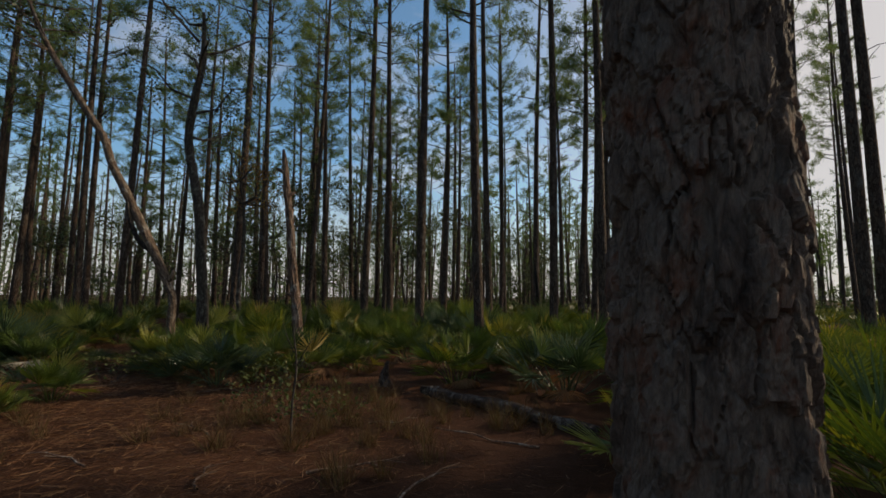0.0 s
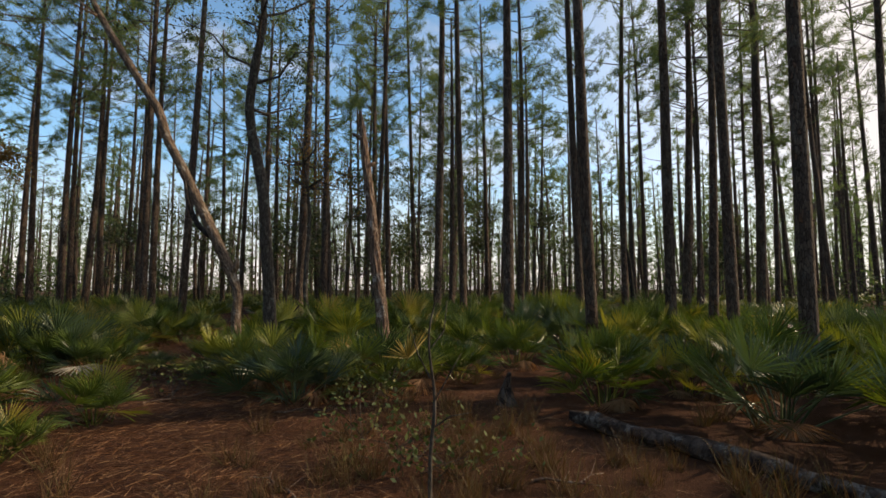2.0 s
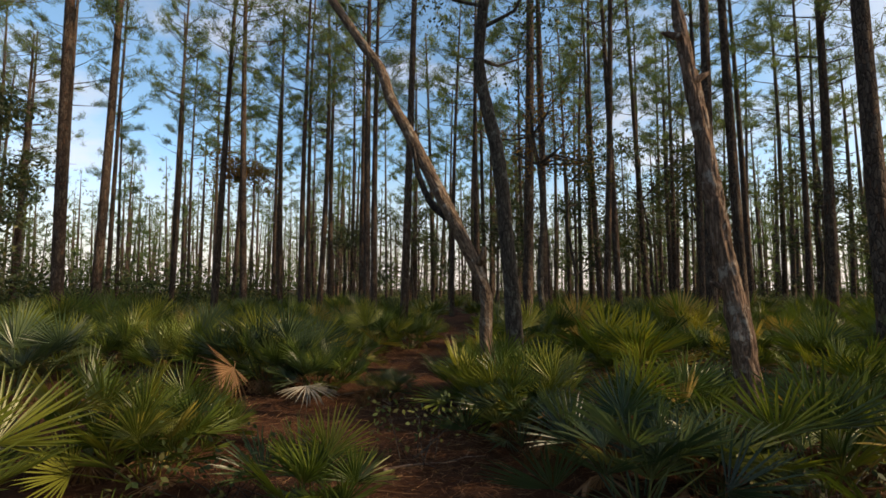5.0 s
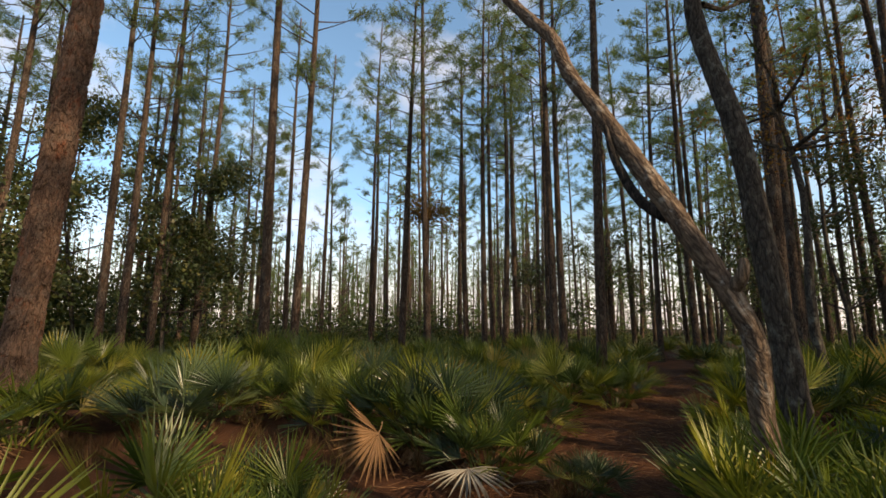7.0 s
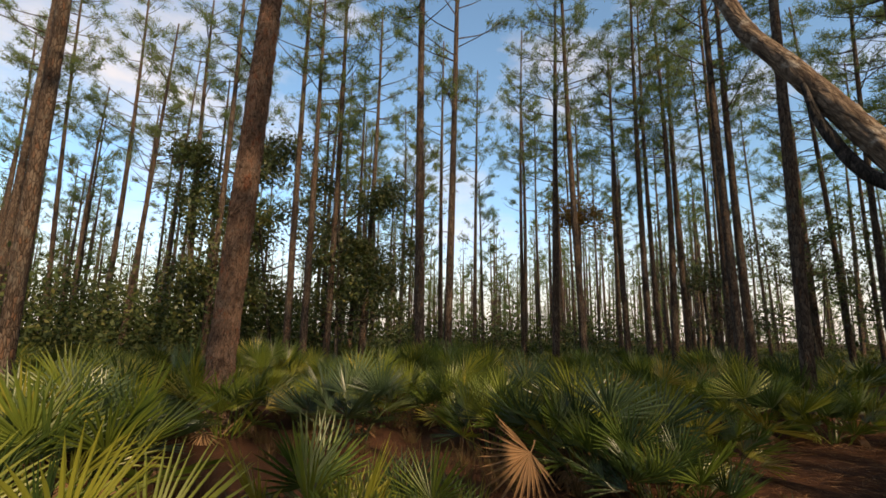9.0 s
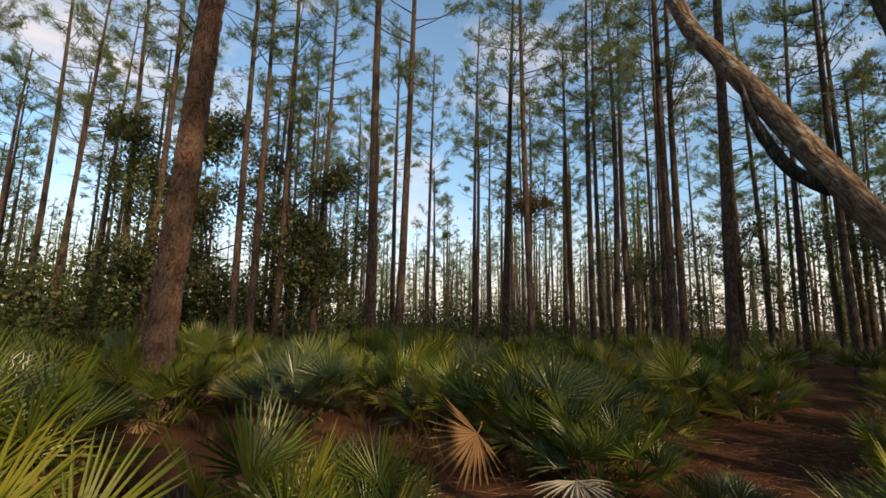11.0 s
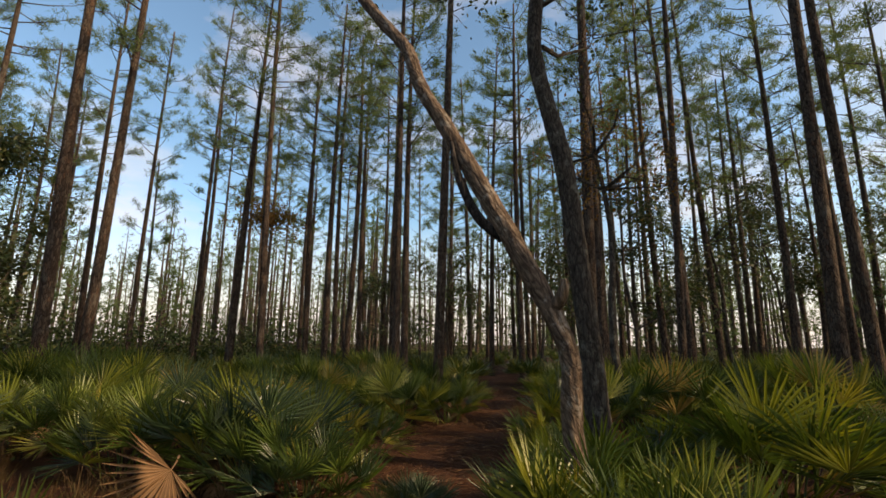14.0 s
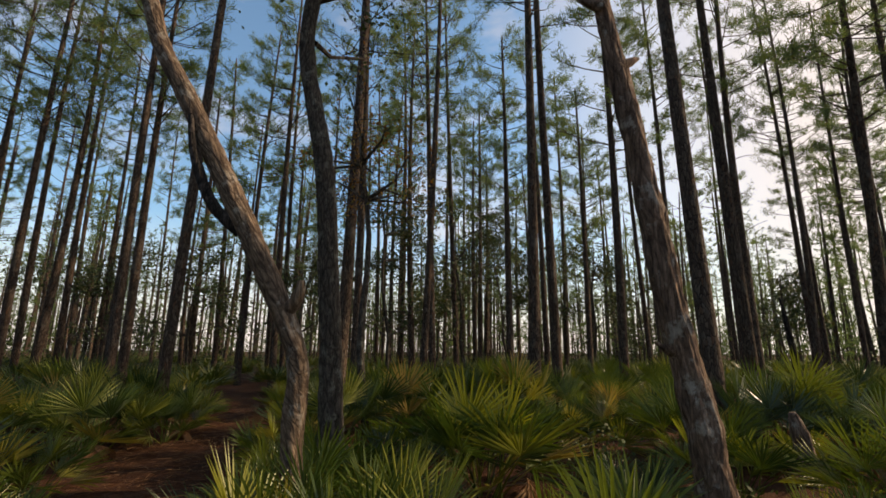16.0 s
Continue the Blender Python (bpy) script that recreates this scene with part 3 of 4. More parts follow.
leafy_tree(18.0, 44.0, 9.0, 3.0, 10, OAK_LEAF, DARK, 6000, 0.11)
leafy_tree(8.0, 46.0, 9.0, 3.0, 11, OAK_LEAF, DARK, 5000, 0.1, 0.2)
for seed, (x, y, h) in enumerate(((-5.6, 31.5, 10.5), (-12.5, 35.5, 10.0), (2.0, 36.5, 10.0), (-26.5, 31.0, 9.0), (-8.5, 44.0, 13.0))):
    leafy_tree(x, y, h, 3.0, 40 + seed, OAK_LEAF, DARK, 4200, 0.085, 0.25)


# ---- leaning tree, oak, snag ----
def rough_trunk(points, radii, sides, steps, seed, amp, ridge=9.0):
    spine = smooth_spine(points, steps)
    n = len(spine)
    rad = np.interp(np.linspace(0, 1, n), np.linspace(0, 1, len(radii)), radii)
    v, f = tube(spine, rad, sides, 0, seed)
    run = [0.0]
    for p, q in zip(spine, spine[1:]):
        run.append(run[-1] + (q - p).length)
    res = []
    for i, p in enumerate(v):
        c, a = spine[i // sides], 2 * math.pi * (i % sides) / sides
        d = Vector(p) - c
        girth = 0.1 * ridge * 2
        q = Vector((math.cos(a) * girth, math.sin(a) * girth, run[i // sides] * ridge * 0.35)) + Vector((seed * 3.1, 0, 0))
        k = 1 + amp * (noise.noise(q) * 0.9 + noise.noise(q * 2.7) * 0.5 + noise.noise(Vector(p) * 2.2) * 0.8)
        res.append(c + d * k)
    return res, f


def leaning_tree():
    root = new("leaning_tree")
    root.location = (-6.0, 10.5, 0)
    tagged(root, "bent leaning tree with peeling weathered grey-brown bark", "tree")
    o = np.array((-6.0, 10.5, 0))
    pts = np.array([(-5.98, 10.49, -0.1), (-6.0, 10.5, 0.3), (-6.05, 10.5, 0.9), (-6.05, 10.51, 1.42), (-6.15, 10.53, 1.72), (-6.3, 10.55, 2.0), (-6.52, 10.58, 2.4), (-6.77, 10.62, 2.84), (-7.1, 10.67, 3.4), (-7.5, 10.74, 4.06), (-7.88, 10.8, 4.68), (-8.14, 10.84, 5.3), (-8.6, 10.91, 5.9), (-9.05, 10.98, 6.5), (-9.7, 11.08, 7.4), (-10.2, 11.15, 8.2), (-10.7, 11.2, 9.2)]) - o
    v, f = rough_trunk(pts, [0.125, 0.1, 0.086, 0.084, 0.086, 0.092, 0.096, 0.096, 0.094, 0.09, 0.086, 0.082, 0.08, 0.078, 0.07, 0.055, 0.03], 48, 18, 1, 0.13, 11.0)
    along = Vector((-3.55, 0.55, 5.7)).to_track_quat("Z", "Y").to_matrix().to_4x4()
    back_ = along.inverted()
    part("trunk", mesh_of("trunk", [back_ @ Vector(p) for p in v], f, LEAN_BARK, True), root).matrix_basis = along
    stub = np.array([(-6.22, 10.54, 1.84), (-6.12, 10.51, 1.94), (-6.07, 10.5, 2.04), (-6.07, 10.5, 2.12)]) - o
    part("branch_stub", mesh_of("branch_stub", *rough_trunk(stub, [0.075, 0.06, 0.045, 0.03], 12, 4, 2, 0.25), LEAN_BARK, True), root, "broken branch stub")
    limb = np.array([(-6.7, 10.6, 2.58), (-6.9, 10.55, 2.76), (-7.05, 10.55, 3.0), (-7.2, 10.56, 3.35), (-7.3, 10.6, 3.72)]) - o
    part("limb", mesh_of("limb", *rough_trunk(limb, [0.06, 0.05, 0.045, 0.04, 0.02], 12, 5, 3, 0.25), CHARRED, True), root, "dark rotten limb along the trunk")
    r = np.random.default_rng(5)
    wood, tips = [], []
    for z in (7.6, 8.2, 8.6, 9.0, 9.4):
        b = np.array((-9.75 - (z - 7.4) * 0.55, 11.08 + (z - 7.4) * 0.08, z)) - o
        for j in range(3):
            e2 = b + np.array([r.normal() * 1.1, r.normal() * 1.1, r.uniform(0.2, 1.2)])
            wood.append(tube([b, (b + e2) / 2 + r.normal(0, 0.1, 3), e2], [0.035, 0.02, 0.006], 4, 0, 1, False))
            tips += [e2, (b + e2) / 2]
    tips = np.array(tips)
    at = tips[r.integers(len(tips), size=900)] + r.normal(0, 0.3, (900, 3))
    part("branchwork", mesh_of("branchwork", *merge(wood), LEAN_BARK), root)
    part("crown", mesh_of("crown", *leaves_at(at, 0.06, r), OAK_LEAF), root)


def oak():
    root = new("oak_tree")
    root.location = (-6.48, 12.72, 0)
    tagged(root, "crooked dark oak with mottled lichen on its bark", "tree")
    o = np.array((-6.48, 12.72, 0))
    pts = np.array([(-6.42, 12.73, -0.1), (-6.45, 12.72, 0.4), (-6.52, 12.7, 1.6), (-6.6, 12.67, 2.6), (-6.66, 12.65, 3.4), (-6.74, 12.62, 4.1), (-6.88, 12.58, 4.8), (-7.02, 12.54, 5.5), (-7.06, 12.53, 6.1), (-6.95, 12.55, 7.2), (-6.82, 12.6, 8.2), (-6.9, 12.6, 9.6)]) - o
    part("trunk", mesh_of("trunk", *rough_trunk(pts, [0.19, 0.16, 0.14, 0.132, 0.128, 0.125, 0.12, 0.112, 0.105, 0.1, 0.08, 0.04], 48, 22, 7, 0.09, 14.0), OAK_BARK, True), root)
    r = np.random.default_rng(9)
    wood, tips = [], []
    for i, (z, az, ln) in enumerate(((5.9, 70, 1.3), (6.6, 10, 1.6), (7.0, 200, 1.9), (7.4, 300, 2.0), (7.9, 120, 2.2), (8.3, 30, 2.0), (8.7, 250, 1.8), (9.2, 160, 1.6))):
        b = np.array((-6.95, 12.56, z)) - o
        v = np.array([math.cos(radians(az)), math.sin(radians(az)), 0.55]) * ln
        pp = [b, b + v * 0.35 + r.normal(0, 0.1, 3), b + v * 0.7 + r.normal(0, 0.15, 3), b + v]
        wood.append(tube(pp, [0.042, 0.032, 0.02, 0.006], 6, 0.1, i, False))
        for j in range(6):
            p = pp[1] + (pp[3] - pp[1]) * r.uniform(0, 1)
            q = p + r.normal(0, 0.4, 3)
            wood.append(tube([p, q], [0.012, 0.004], 3, 0, i, False))
            tips.append(q)
    tips = np.array(tips)
    at = tips[r.integers(len(tips), size=2600)] + r.normal(0, 0.24, (2600, 3))
    part("branchwork", mesh_of("branchwork", *merge(wood), OAK_BARK), root)
    part("crown", mesh_of("crown", *leaves_at(at, 0.045, r), OAK_LEAF), root)


def snag():
    root = new("dead_tree")
    root.location = (-3.1, 10.18, 0)
    tagged(root, "broken leaning dead trunk with red-brown rot and grey lichen", "tree")
    o = np.array((-3.1, 10.18, 0))
    pts = np.array([(-3.05, 10.17, -0.1), (-3.07, 10.17, 0.3), (-3.13, 10.18, 0.9), (-3.2, 10.2, 1.5), (-3.28, 10.21, 2.0), (-3.34, 10.22, 2.6), (-3.42, 10.24, 3.3), (-3.5, 10.25, 3.9), (-3.58, 10.26, 4.5), (-3.62, 10.26, 4.85)]) - o
    part("trunk", mesh_of("trunk", *rough_trunk(pts, [0.15, 0.125, 0.104, 0.1, 0.096, 0.088, 0.078, 0.07, 0.058, 0.026], 52, 26, 13, 0.26, 11.0), DEAD_WOOD, True), root)
    for i, (z, az) in enumerate(((1.5, 190), (3.75, 20), (4.3, 170))):
        b = np.array((-3.2 - (z - 1.5) * 0.13, 10.2, z)) - o
        v = np.array([math.cos(radians(az)), math.sin(radians(az)), 0.6]) * 0.2
        part("branch_stub", mesh_of("branch_stub", *rough_trunk([b, b + v * 0.6, b + v], [0.045, 0.035, 0.012], 10, 3, 20 + i, 0.2), DEAD_WOOD, True), root)


leaning_tree()
oak()
snag()


def dead_stick(name, points, radii, material, label, category, sides=14, amp=0.18):
    o = np.array(points[0]) * np.array([1, 1, 0])
    ob = new(name, mesh_of(name, *rough_trunk([np.array(p) - o for p in points], radii, sides, 6, 31, amp), material, True))
    ob.location = tuple(o)
    return tagged(ob, label, category)


dead_stick("burnt_snag", [(4.4, 21.6, -0.1), (4.42, 21.6, 0.8), (4.36, 21.6, 1.7), (4.3, 21.6, 2.6), (4.22, 21.6, 3.2)], [0.12, 0.1, 0.09, 0.07, 0.02], CHARRED, "thin charred standing snag among palmettos", "dead tree")
dead_stick("broken_stump", [(-0.7, 13.2, -0.1), (-0.72, 13.2, 0.3), (-0.76, 13.2, 0.6), (-0.82, 13.2, 0.85)], [0.14, 0.11, 0.1, 0.04], DEAD_WOOD, "short broken grey stump standing among palmettos", "stump")
dead_stick("root_stump", [(-1.03, 8.5, -0.1), (-1.03, 8.5, 0.1), (-1.02, 8.5, 0.25), (-0.98, 8.5, 0.42)], [0.19, 0.11, 0.06, 0.025], BARK, "splintered brown root stump in the pine straw", "stump", 18, 0.3)
dead_stick("fallen_log", [(-0.32, 7.62, 0.1), (-0.05, 7.4, 0.08), (0.25, 7.06, 0.07), (0.6, 6.74, 0.09), (1.0, 6.3, 0.07), (1.35, 5.86, 0.05), (1.75, 5.45, 0.05)], [0.06, 0.1, 0.095, 0.085, 0.09, 0.08, 0.06], ROTTEN, "fallen rotting log lying on the forest floor", "log", 22, 0.42)
sapling = dead_stick("sapling", [(-1.6, 5.15, -0.05), (-1.61, 5.15, 0.4), (-1.58, 5.16, 0.8), (-1.62, 5.15, 1.2), (-1.57, 5.17, 1.5)], [0.017, 0.014, 0.011, 0.008, 0.003], OAK_BARK, "thin bare dark sapling stem in the pine straw", "sapling", 6)
for pts in ([(0.0, 0, 0.62), (0.12, 0.02, 0.7), (0.26, 0.05, 0.72)], [(0.0, 0.01, 1.15), (0.08, 0.03, 1.26), (0.1, 0.05, 1.46)], [(-0.01, 0, 0.95), (-0.1, 0.04, 1.1), (-0.16, 0.03, 1.3)], [(0.02, 0.01, 0.8), (0.12, -0.03, 0.98), (0.2, -0.02, 1.12)]):
    part("twig", mesh_of("twig", *tube(pts, [0.006, 0.005, 0.002], 5, 0.1, 3), OAK_BARK, True), sapling)


# ---- saw palmettos ----
def frond_mesh(name, seed, material, petiole=0.5, radius=0.52, count=24, open_=105, droop=0.0, tilt=38, cup=0.16, detail=True):
    """A fan leaf on its stalk: folded pointed segments joined near the middle."""
    r = np.random.default_rng(seed)
    verts, faces = [], []
    main = np.array([math.sin(radians(tilt)), 0, math.cos(radians(tilt))])
    nrm = np.array([-math.cos(radians(tilt)), 0, math.sin(radians(tilt))])
    yy = np.array([0, 1.0, 0])
    hub = np.array([0.1 * petiole, 0, petiole])
    if detail:
        v, f = tube([(0, 0, 0), (0.02 * petiole, 0, petiole * 0.5), hub, hub + main * 0.05], [0.011, 0.008, 0.006, 0.002], 4, 0, seed, False)
        verts += [np.array(q) for q in v]
        faces += f
        hub_i = len(verts)
        verts.append(hub + main * 0.01)
        faces += [(hub_i - 4 + j, hub_i - 4 + (j + 1) % 4, hub_i) for j in range(4)]
    gap = radians(2 * open_ / count)
    for i in range(count):
        a = radians(-open_ + 2 * open_ * (i + 0.5) / count) + r.normal(0, 0.02)
        d = math.cos(a) * main + math.sin(a) * yy + nrm * (cup * abs(math.sin(a)) + r.normal(0, 0.05))
        d /= np.linalg.norm(d)
        side = -math.sin(a) * main + math.cos(a) * yy
        ln = radius * (0.72 + 0.28 * math.cos(a * 0.9)) * r.uniform(0.86, 1.06)
        half = ln * 0.36 * math.tan(gap / 2) * 0.95
        fall = np.array([0, 0, -1.0]) * ln * (droop * r.uniform(0.6, 1.4) + 0.05)
        b = len(verts)
        mid = hub + d * ln * 0.36 + fall * 0.12
        far_ = hub + d * ln * 0.72 + fall * 0.48
        tip = hub + d * ln + fall
        if detail:
            verts += [mid + side * half, mid - nrm * half * 0.9, mid - side * half, far_ + side * half * 0.74, far_ - side * half * 0.74, tip]
            c = hub_i
            faces += [(c, b, b + 1), (c, b + 1, b + 2), (b, b + 3, b + 1), (b + 1, b + 4, b + 2), (b + 1, b + 3, b + 5), (b + 1, b + 5, b + 4)]
        else:
            verts += [hub, mid + side * half, mid - side * half, tip]
            faces += [(b, b + 1, b + 3, b + 2)]
    return verts, faces


SHAPES = ((0.56, 0.64, 23, 74, 0.04, 16), (0.48, 0.6, 21, 62, 0.1, 28), (0.64, 0.62, 24, 82, 0.02, 6), (0.42, 0.64, 19, 52, 0.16, 36))
FRONDS = {m: [mesh_of("frond", *frond_mesh("frond", s, m, pt, rd, ct, op, dr, tl, 0.3), m) for s, (pt, rd, ct, op, dr, tl) in enumerate(SHAPES)] for m in (PALM, PALM_BLUE)}
DEAD_FRONDS = [mesh_of("frond", *frond_mesh("frond", 60 + s, PALM_DEAD, 0.4, 0.5, 20, 75, 0.55, 75), PALM_DEAD) for s in range(2)]
PALMS = []
for s in range(8):
    r = np.random.default_rng(80 + s)
    root = new("saw_palmetto")
    leaf = PALM_BLUE if s in (2, 6) else PALM
    tagged(root, "blue-green saw palmetto clump with stiff fan leaves" if leaf is PALM_BLUE else "green saw palmetto clump with stiff fan leaves", "palmetto", "saw palmettos")
    for i in range(22):
        ring = i / 22
        az = i * 137.5 + r.uniform(-25, 25)
        tip_ = 3 + 54 * ring ** 1.2 + r.uniform(-8, 8)
        k = r.uniform(0.75, 1.2)
        off = r.uniform(0.0, 0.3)
        m = pose(off * math.cos(radians(az)), off * math.sin(radians(az)), 0.02, 0, 0, az) @ pose(0, 0, 0, 0, tip_, 0) @ pose(0, 0, 0, 0, 0, r.uniform(-55, 55)) @ Matrix.Diagonal((k, k, k, 1))
        part("frond", FRONDS[leaf][int(r.integers(4))], root).matrix_basis = m
    for i in range(2):
        az = r.uniform(0, 360)
        part("dead_frond", DEAD_FRONDS[i], root, "withered brown fan leaf").matrix_basis = pose(0, 0, 0.05, 0, 0, az) @ pose(0, 0, 0, 0, 62 + r.uniform(-8, 8), 0)
    PALMS.append(root)
palm_used, palm_at = set(), []


def palmetto(x, y, k, bluish=None):
    i = int(rng.integers(len(PALMS))) if bluish is None else 2 if bluish else int(rng.choice((0, 1, 3, 4, 5, 7)))
    m = pose(x, y, 0, 0, 0, float(rng.uniform(0, 360))) @ Matrix.Diagonal((k * 1.12, k * 1.12, k, 1))
    if i in palm_used:
        ob = copy_thing(PALMS[i], m)
    else:
        palm_used.add(i)
        ob = PALMS[i]
    ob.matrix_basis = m
    palm_at.append((x, y))


BLUISH = {(-3.9, 8.3), (2.0, 7.8), (-3.4, 8.7), (-10.0, 10.2), (-8.8, 10.2), (-7.5, 10.2), (-5.3, 14.1), (-3.3, 11.8), (-5.1, 9.2)}
NEAR_START = [(-3.9, 8.3, 0.82), (-2.8, 9.0, 0.82), (-8.35, 9.8, 0.7), (-5.7, 7.0, 0.55), (-3.4, 8.7, 0.53), (0.3, 8.6, 0.81), (1.6, 9.3, 0.66), (2.0, 7.8, 1.09), (-5.1, 9.2, 0.66), (-3.9, 9.6, 0.8), (-0.6, 13.5, 0.53), (-7.4, 6.9, 0.58), (-10.0, 10.2, 1.15), (-7.5, 10.2, 0.41), (-5.3, 10.3, 0.74), (-4.7, 12.9, 0.82), (-6.0, 15.9, 1.09), (-3.7, 16.7, 1.2), (-16.0, 11.1, 1.2), (-18.0, 9.7, 1.2), (-13.1, 16.2, 0.97), (-8.0, 6.95, 0.8), (-7.8, 7.5, 0.6), (2.0, 4.2, 0.8), (-5.6, 5.8, 0.45)]
BESIDE_TRAIL = [(-9.7, 4.9, 1.1), (-12.3, 4.2, 1.1), (-13.9, 4.9, 1.14), (-14.0, 7.2, 0.76), (-15.3, 8.5, 1.02), (-14.9, 9.8, 0.87), (-14.2, 10.4, 0.91), (-13.5, 11.5, 0.89), (-9.4, 9.9, 0.78), (-8.8, 10.2, 0.56), (-9.3, 11.6, 0.61), (-10.1, 14.9, 0.75), (-11.4, 15.1, 0.82), (-13.8, 16.7, 1.12), (-7.2, 13.2, 0.64), (-19.3, 6.3, 1.2), (-17.3, 4.9, 0.95), (-17.5, 10.4, 1.2), (-17.8, 11.9, 1.2), (-10.6, 10.7, 0.99), (-9.9, 11.2, 0.81), (-10.7, 16.4, 0.71)]
BEYOND_BEND = [(-9.4, 18.3, 0.79), (-6.9, 12.6, 0.55), (-6.3, 11.0, 0.65), (-5.8, 11.4, 0.78), (-5.3, 14.1, 0.57), (-6.4, 16.8, 1.2), (-4.6, 12.4, 1.12), (-3.8, 20.1, 1.2), (-4.9, 19.3, 1.05), (-2.5, 23.0, 1.2), (-14.4, 17.3, 1.2), (-10.5, 13.7, 0.94), (-11.9, 16.7, 1.02), (-2.8, 16.0, 0.71), (-4.8, 23.8, 1.2), (-0.2, 24.5, 1.2), (0.9, 22.6, 1.2), (-2.3, 10.4, 0.6), (-1.8, 10.0, 0.6), (-5.75, 9.8, 0.75), (-5.95, 10.1, 0.7), (-5.2, 9.7, 0.7), (-3.3, 11.8, 0.6), (1.0, 15.9, 1.2), (4.3, 19.2, 1.2)]
for x, y, k in NEAR_START + BESIDE_TRAIL + BEYOND_BEND:
    palmetto(x, y, k, (x, y) in BLUISH)

TRAIL = [(0.3, -6), (0, -1), (-1, 1.5), (-2.4, 3.3), (-4, 5.7), (-4.9, 6.7), (-6.3, 9.4), (-7.4, 11.3), (-8.9, 14.1), (-10.2, 17.5), (-12, 22.4)]


def to_trail(x, y):
    best = 9e9
    for (ax, ay), (bx, by) in zip(TRAIL, TRAIL[1:]):
        t = max(0, min(1, ((x - ax) * (bx - ax) + (y - ay) * (by - ay)) / ((bx - ax) ** 2 + (by - ay) ** 2)))
        best = min(best, math.hypot(x - ax - t * (bx - ax), y - ay - t * (by - ay)))
    return best


def bare(x, y):
    """Open pine straw: the trail and the clearing where the walk begins."""
    return to_trail(x, y) < 1.6 or math.hypot(x + 2.6, y - 3.6) < 4.3 or math.hypot(x + 1.3, y - 8) < 1.6 or math.hypot(x + 9.5, y - 8) < 2.2 or math.hypot(x + 2.6, y - 13.6) < 1.0 or math.hypot(x, y + 2) < 4 or math.hypot(x + 8.4, y - 8.6) < 1.3 or math.hypot(x + 14.8, y - 9) < 0.9 or math.hypot(x + 11.2, y - 6.3) < 1.3 or math.hypot(x + 1.7, y - 15.8) < 1.5 or math.hypot(x + 6.8, y - 8.9) < 1.2 or math.hypot(x - 0.9, y - 6.2) < 1.4


tries = 0
while tries < 6000 and len(palm_at) < 222:
    tries += 1
    d, az = 3 + 13 * rng.uniform() ** 0.8, rng.uniform(-150, 120)
    x, y = -4.5 + d * math.sin(radians(az)), 7 + d * math.cos(radians(az))
    if bare(x, y) or min((x - p) ** 2 + (y - q) ** 2 for p, q in palm_at) < 1.6:
        continue
    palmetto(x, y, float(rng.uniform(0.7, 1.05)))


def far_palmettos():
    r = np.random.default_rng(21)
    kinds = [frond_mesh("frond", 90 + s, PALM_FAR, 0.62, 0.6, 11, 105, 0.05, 28, 0.16, False) for s in range(3)]
    kinds = [(np.array(v), f) for v, f in kinds]
    allv, allf, base = [], [], 0
    n = 0
    while n < 2500:
        d, az = 14 + 56 * r.uniform() ** 0.75, r.uniform(-150, 120)
        x, y = -4.5 + d * math.sin(radians(az)), 7 + d * math.cos(radians(az))
        if to_trail(x, y) < 1.0 or noise.noise((x * 0.12, y * 0.12, 3)) < -0.22:
            continue
        n += 1
        k = r.uniform(0.75, 1.15)
        for i in range(10):
            v, f = kinds[i % 3]
            m = np.array(pose(x, y, 0, 0, 0, i * 137.5 + r.uniform(-30, 30)) @ pose(0, 0, 0, 0, 3 + 45 * i / 10 + r.uniform(-8, 8), r.uniform(-30, 30)))
            allv.append((v * k) @ m[:3, :3].T + m[:3, 3])
            allf += [tuple(q + base for q in g) for g in f]
            base += len(v)
    tagged(new("far_palmettos", mesh_of("far_palmettos", np.concatenate(allv), allf, PALM_FAR)), "sea of green palmetto fans under the pines", "palmettos", kind="stuff")


far_palmettos()


def lying_frond(x, y, z, az, tilt, material, label, k=1.0, seed=1, spread=80, roll=0, droop=0.25):
    ob = new("fallen_frond", mesh_of("fallen_frond", *frond_mesh("f", seed, material, 0.3, 0.55, 20, spread, droop, 60), material))
    ob.matrix_basis = pose(x, y, z, 0, 0, az) @ pose(0, 0, 0, roll, 0, 0) @ pose(0, 0, 0, 0, tilt, 0) @ Matrix.Diagonal((k, k, k, 1))
    tagged(ob, label, "palm leaf")


lying_frond(-9.4, 9.15, 0.5, -30, 92, PALM_DEAD, "large withered brown palmetto fan drooping to the ground", 1.15, 3, 88, -50, 0.1)
lying_frond(-8.4, 9.45, 0.03, -20, 40, PALM_GREY, "bleached grey palmetto leaf lying on pine straw", 1.0, 4)
lying_frond(-2.3, 9.3, 0.1, -80, 60, PALM_DEAD, "pale withered palmetto fan near the trail", 0.9, 5)


# ---- litter, grass, low shrubs ----
def straw():
    r = np.random.default_rng(33)
    n = 60000
    c = np.array(TRAIL)
    pick = r.uniform(0, len(c) - 1.001, n)
    i = pick.astype(int)
    p = c[i] + (c[i + 1] - c[i]) * (pick - i)[:, None] + r.normal(0, 1.9, (n, 2))
    o = np.column_stack([p, r.uniform(0.0, 0.05, n)])
    a = r.uniform(0, 6.28, n)
    d = np.column_stack([np.cos(a), np.sin(a), r.normal(0.04, 0.12, n)])
    d /= np.linalg.norm(d, axis=1)[:, None]
    tagged(new("pine_straw", mesh_of("pine_straw", *blades(o, d, r.uniform(0.1, 0.26, n), r.uniform(0.003, 0.006, n), r), STRAW)), "loose fallen brown pine needles", "pine straw", kind="stuff")


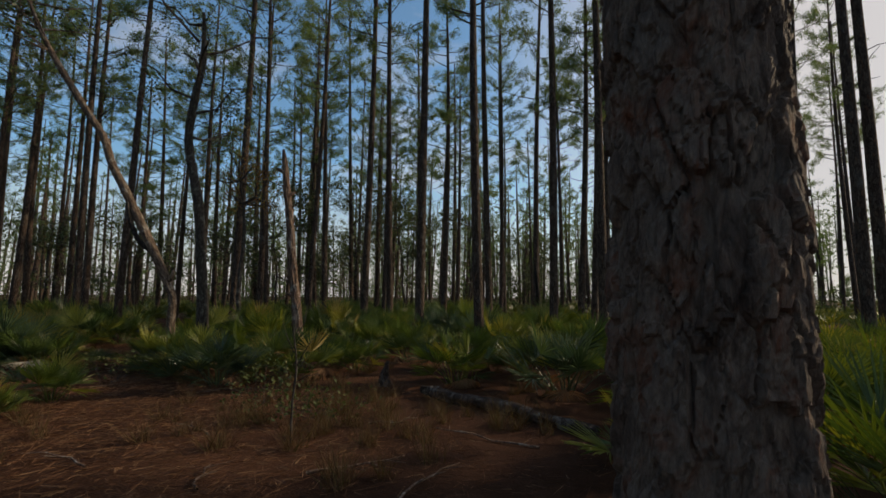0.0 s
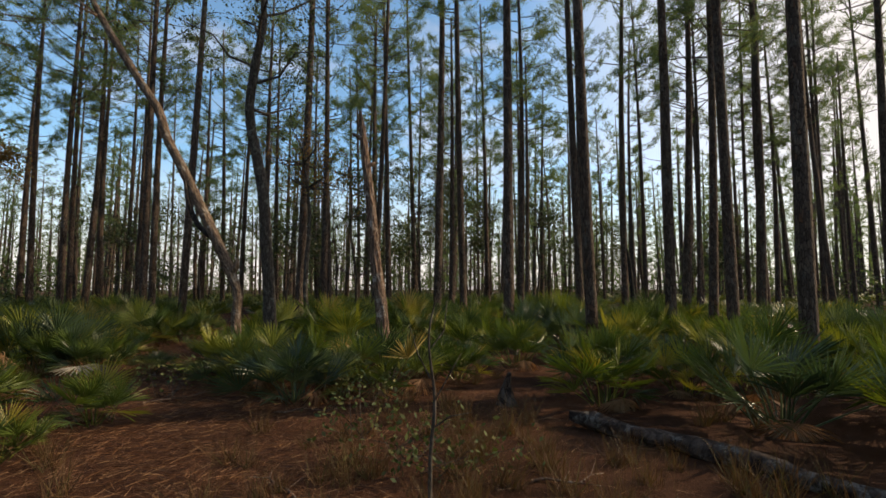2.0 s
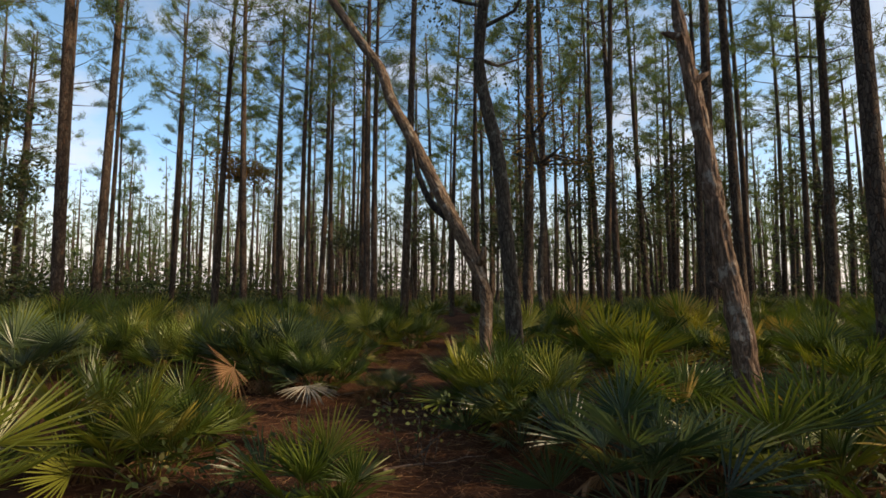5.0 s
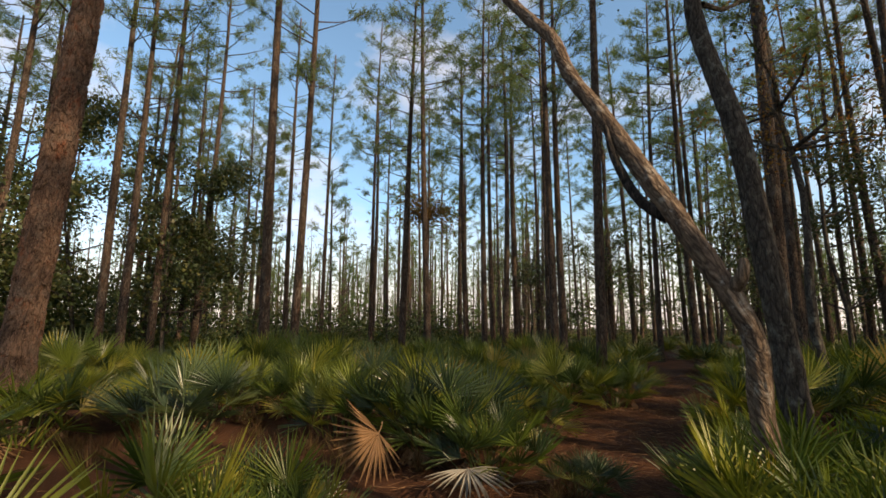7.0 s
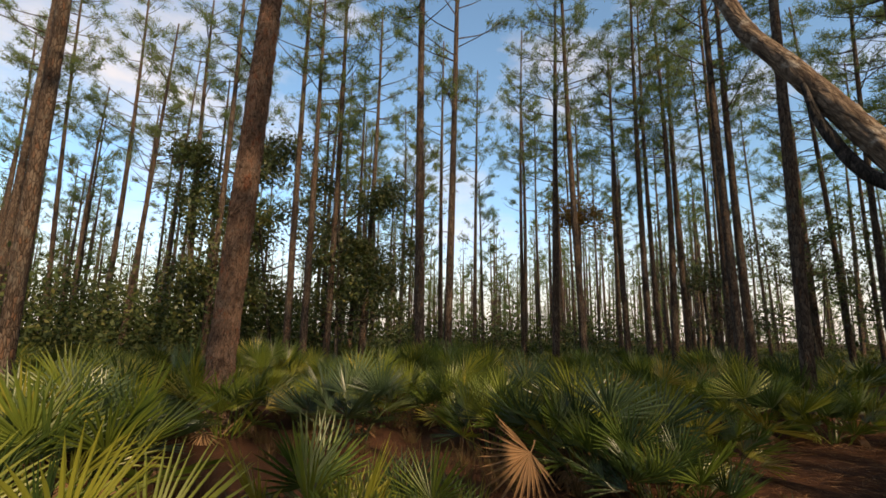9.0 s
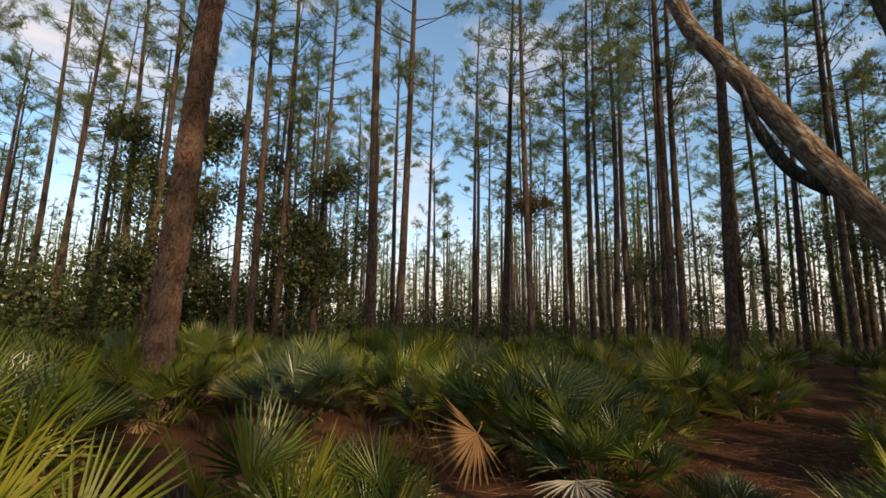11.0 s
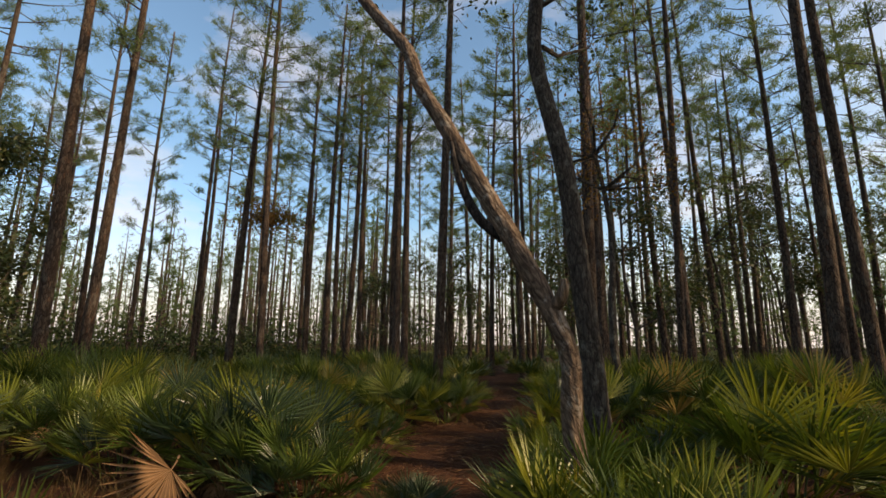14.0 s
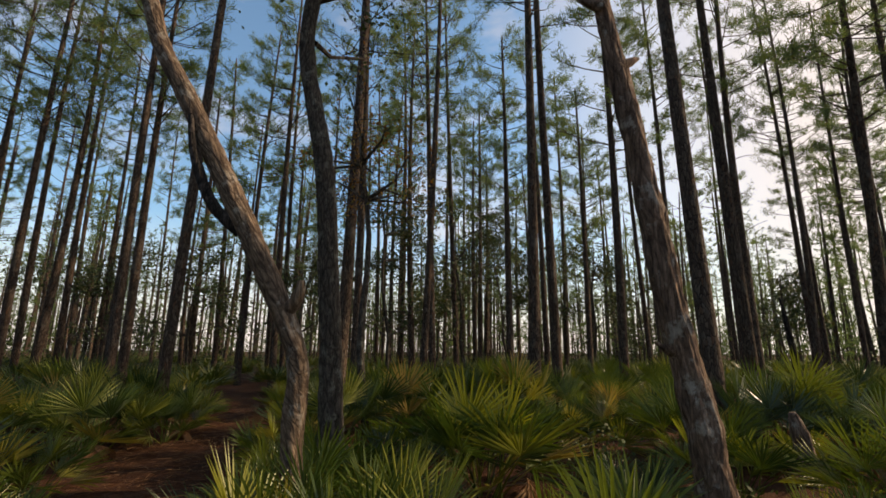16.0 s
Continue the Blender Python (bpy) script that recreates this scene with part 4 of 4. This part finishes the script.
def grass():
    r = np.random.default_rng(35)
    o, d, ln = [], [], []
    near_spots = [(-1.6, 5.6), (-2.2, 5.9), (-1.1, 5.5), (-0.6, 6.0), (-1.9, 6.8), (-0.9, 6.9), (-2.7, 6.6), (-0.4, 5.2), (-1.3, 7.6), (-3.4, 6.4), (-13.2, 6.1), (-12.6, 6.5), (-13.3, 5.2), (-11.6, 6.6), (-11.4, 7.4), (-11.9, 8.4), (-10.6, 9.9), (-2.6, 12.2), (-3.4, 12.6), (-4.3, 4.9), (-5.4, 6.2), (-0.2, 5.8), (-1.4, 6.4), (-2.3, 7.4), (-0.8, 4.6), (-2.0, 4.9), (0.3, 6.6), (-1.8, 8.2), (-3.0, 5.6), (-6.1, 5.5), (-0.3, 4.0)]
    kinds = []
    for k in range(4):
        m = 60
        og = np.column_stack([r.normal(0, 0.05, m), r.normal(0, 0.05, m), np.full(m, -0.01)])
        v = np.column_stack([r.normal(0, 0.5, m), r.normal(0, 0.5, m), np.ones(m)])
        kinds.append(mesh_of("grass_tuft", *blades(og, v / np.linalg.norm(v, axis=1)[:, None], r.uniform(0.15, 0.48, m), r.uniform(0.004, 0.009, m), r), GRASS))
    for x, y in near_spots:
        for k in range(3):
            ob = new("grass_tuft", kinds[k])
            sc = r.uniform(0.7, 1.15)
            ob.matrix_basis = pose(x + r.normal(0, 0.25), y + r.normal(0, 0.25), 0, 0, 0, r.uniform(0, 360)) @ Matrix.Diagonal((sc, sc, sc, 1))
            tagged(ob, "dry tan wiregrass tuft in the pine straw", "grass tuft", "wiregrass tufts")
    spots = []
    spots += [tuple(q) for q in r.uniform((-16, 4), (6, 20), (130, 2)) if to_trail(*q) > 0.8]
    for x, y in spots:
        for k in range(5):
            cx, cy = x + r.normal(0, 0.25), y + r.normal(0, 0.25)
            m = 40
            o.append(np.column_stack([cx + r.normal(0, 0.04, m), cy + r.normal(0, 0.04, m), np.zeros(m)]))
            v = np.column_stack([r.normal(0, 0.5, m), r.normal(0, 0.5, m), np.ones(m)])
            d.append(v / np.linalg.norm(v, axis=1)[:, None])
            ln.append(r.uniform(0.15, 0.5, m))
    o, d, ln = np.concatenate(o), np.concatenate(d), np.concatenate(ln)
    tagged(new("wiregrass", mesh_of("wiregrass", *blades(o, d, ln, r.uniform(0.004, 0.009, len(o)), r), GRASS)), "dry tan wiregrass tufts in the pine straw", "grass", kind="stuff")


def shrubs():
    r = np.random.default_rng(37)
    pts, stems = [], []
    spots = [(-2.0, 6.3), (-1.6, 6.0), (-2.6, 6.9), (-3.0, 11.9), (-2.4, 11.4), (-3.6, 12.8), (6.2, 9.4), (7.4, 10.6), (5.2, 12.0), (6.6, 12.4), (8.2, 9.0), (4.4, 12.6), (-6.4, 7.0), (-5.8, 8.3)]
    spots += [tuple(q) for q in r.uniform((-30, 8), (14, 40), (110, 2)) if to_trail(*q) > 1.2]
    for x, y in spots:
        h = r.uniform(0.25, 0.6)
        for k in range(9):
            tip = np.array([x + r.normal(0, 0.3), y + r.normal(0, 0.3), h * r.uniform(0.5, 1.2)])
            stems.append(tube([(x + r.normal(0, 0.1), y + r.normal(0, 0.1), 0), tip], [0.005, 0.002], 3, 0, 1, False))
            pts.append(tip + r.normal(0, 0.1, (22, 3)))
    p = np.concatenate(pts)
    p[:, 2] = np.maximum(p[:, 2], 0.02)
    tagged(new("shrub_leaves", mesh_of("shrub_leaves", *leaves_at(p, 0.03, r), SHRUB_LEAF)), "small glossy leaves of low gallberry shrubs", "shrubs", kind="stuff")
    tagged(new("shrub_stems", mesh_of("shrub_stems", *merge(stems), OAK_BARK)), "thin brown stems of low shrubs", "shrubs", kind="stuff")


straw()
grass()
shrubs()


# ---- fallen branches ----
def fallen_branches():
    r = np.random.default_rng(51)
    for x, y, az, ln in ((-1.2, 4.3, 20, 0.9), (-2.6, 5.3, 130, 0.7), (-0.4, 3.6, 60, 1.1), (-3.2, 4.4, 160, 0.8), (-0.9, 5.9, 10, 0.6), (-2.0, 3.9, 95, 0.5), (-5.9, 8.0, 40, 0.9), (-7.0, 9.3, 110, 0.8),
                         (-8.1, 9.9, 70, 0.9), (1.0, 5.0, 150, 1.3), (-3.9, 7.7, 15, 0.8), (-6.4, 10.4, 60, 0.7), (-1.9, 10.9, 5, 1.2), (1.2, 2.6, 100, 1.0)):
        d = np.array([math.cos(radians(az)), math.sin(radians(az)), 0])
        n = np.array([-d[1], d[0], 0])
        pts = [d * ln * t + n * r.normal(0, 0.035) + np.array([0, 0, 0.02 + 0.06 * t * r.uniform(0, 1)]) for t in np.linspace(0, 1, 6)]
        pieces = [tube(pts, np.linspace(0.014, 0.004, 6), 6, 0.15, 1)]
        for t in (2, 3, 4):
            e2 = pts[t] + (d * 0.6 + n * r.choice((-1, 1))) * r.uniform(0.08, 0.25) + np.array([0, 0, r.uniform(0.0, 0.06)])
            pieces.append(tube([pts[t], e2], [0.006, 0.002], 4, 0, 1, False))
        ob = new("fallen_branch", mesh_of("fallen_branch", *merge(pieces), DEAD_WOOD, True))
        ob.location = (x, y, 0.0)
        tagged(ob, "thin dead fallen branch lying on pine straw", "branch", "fallen branches")


fallen_branches()
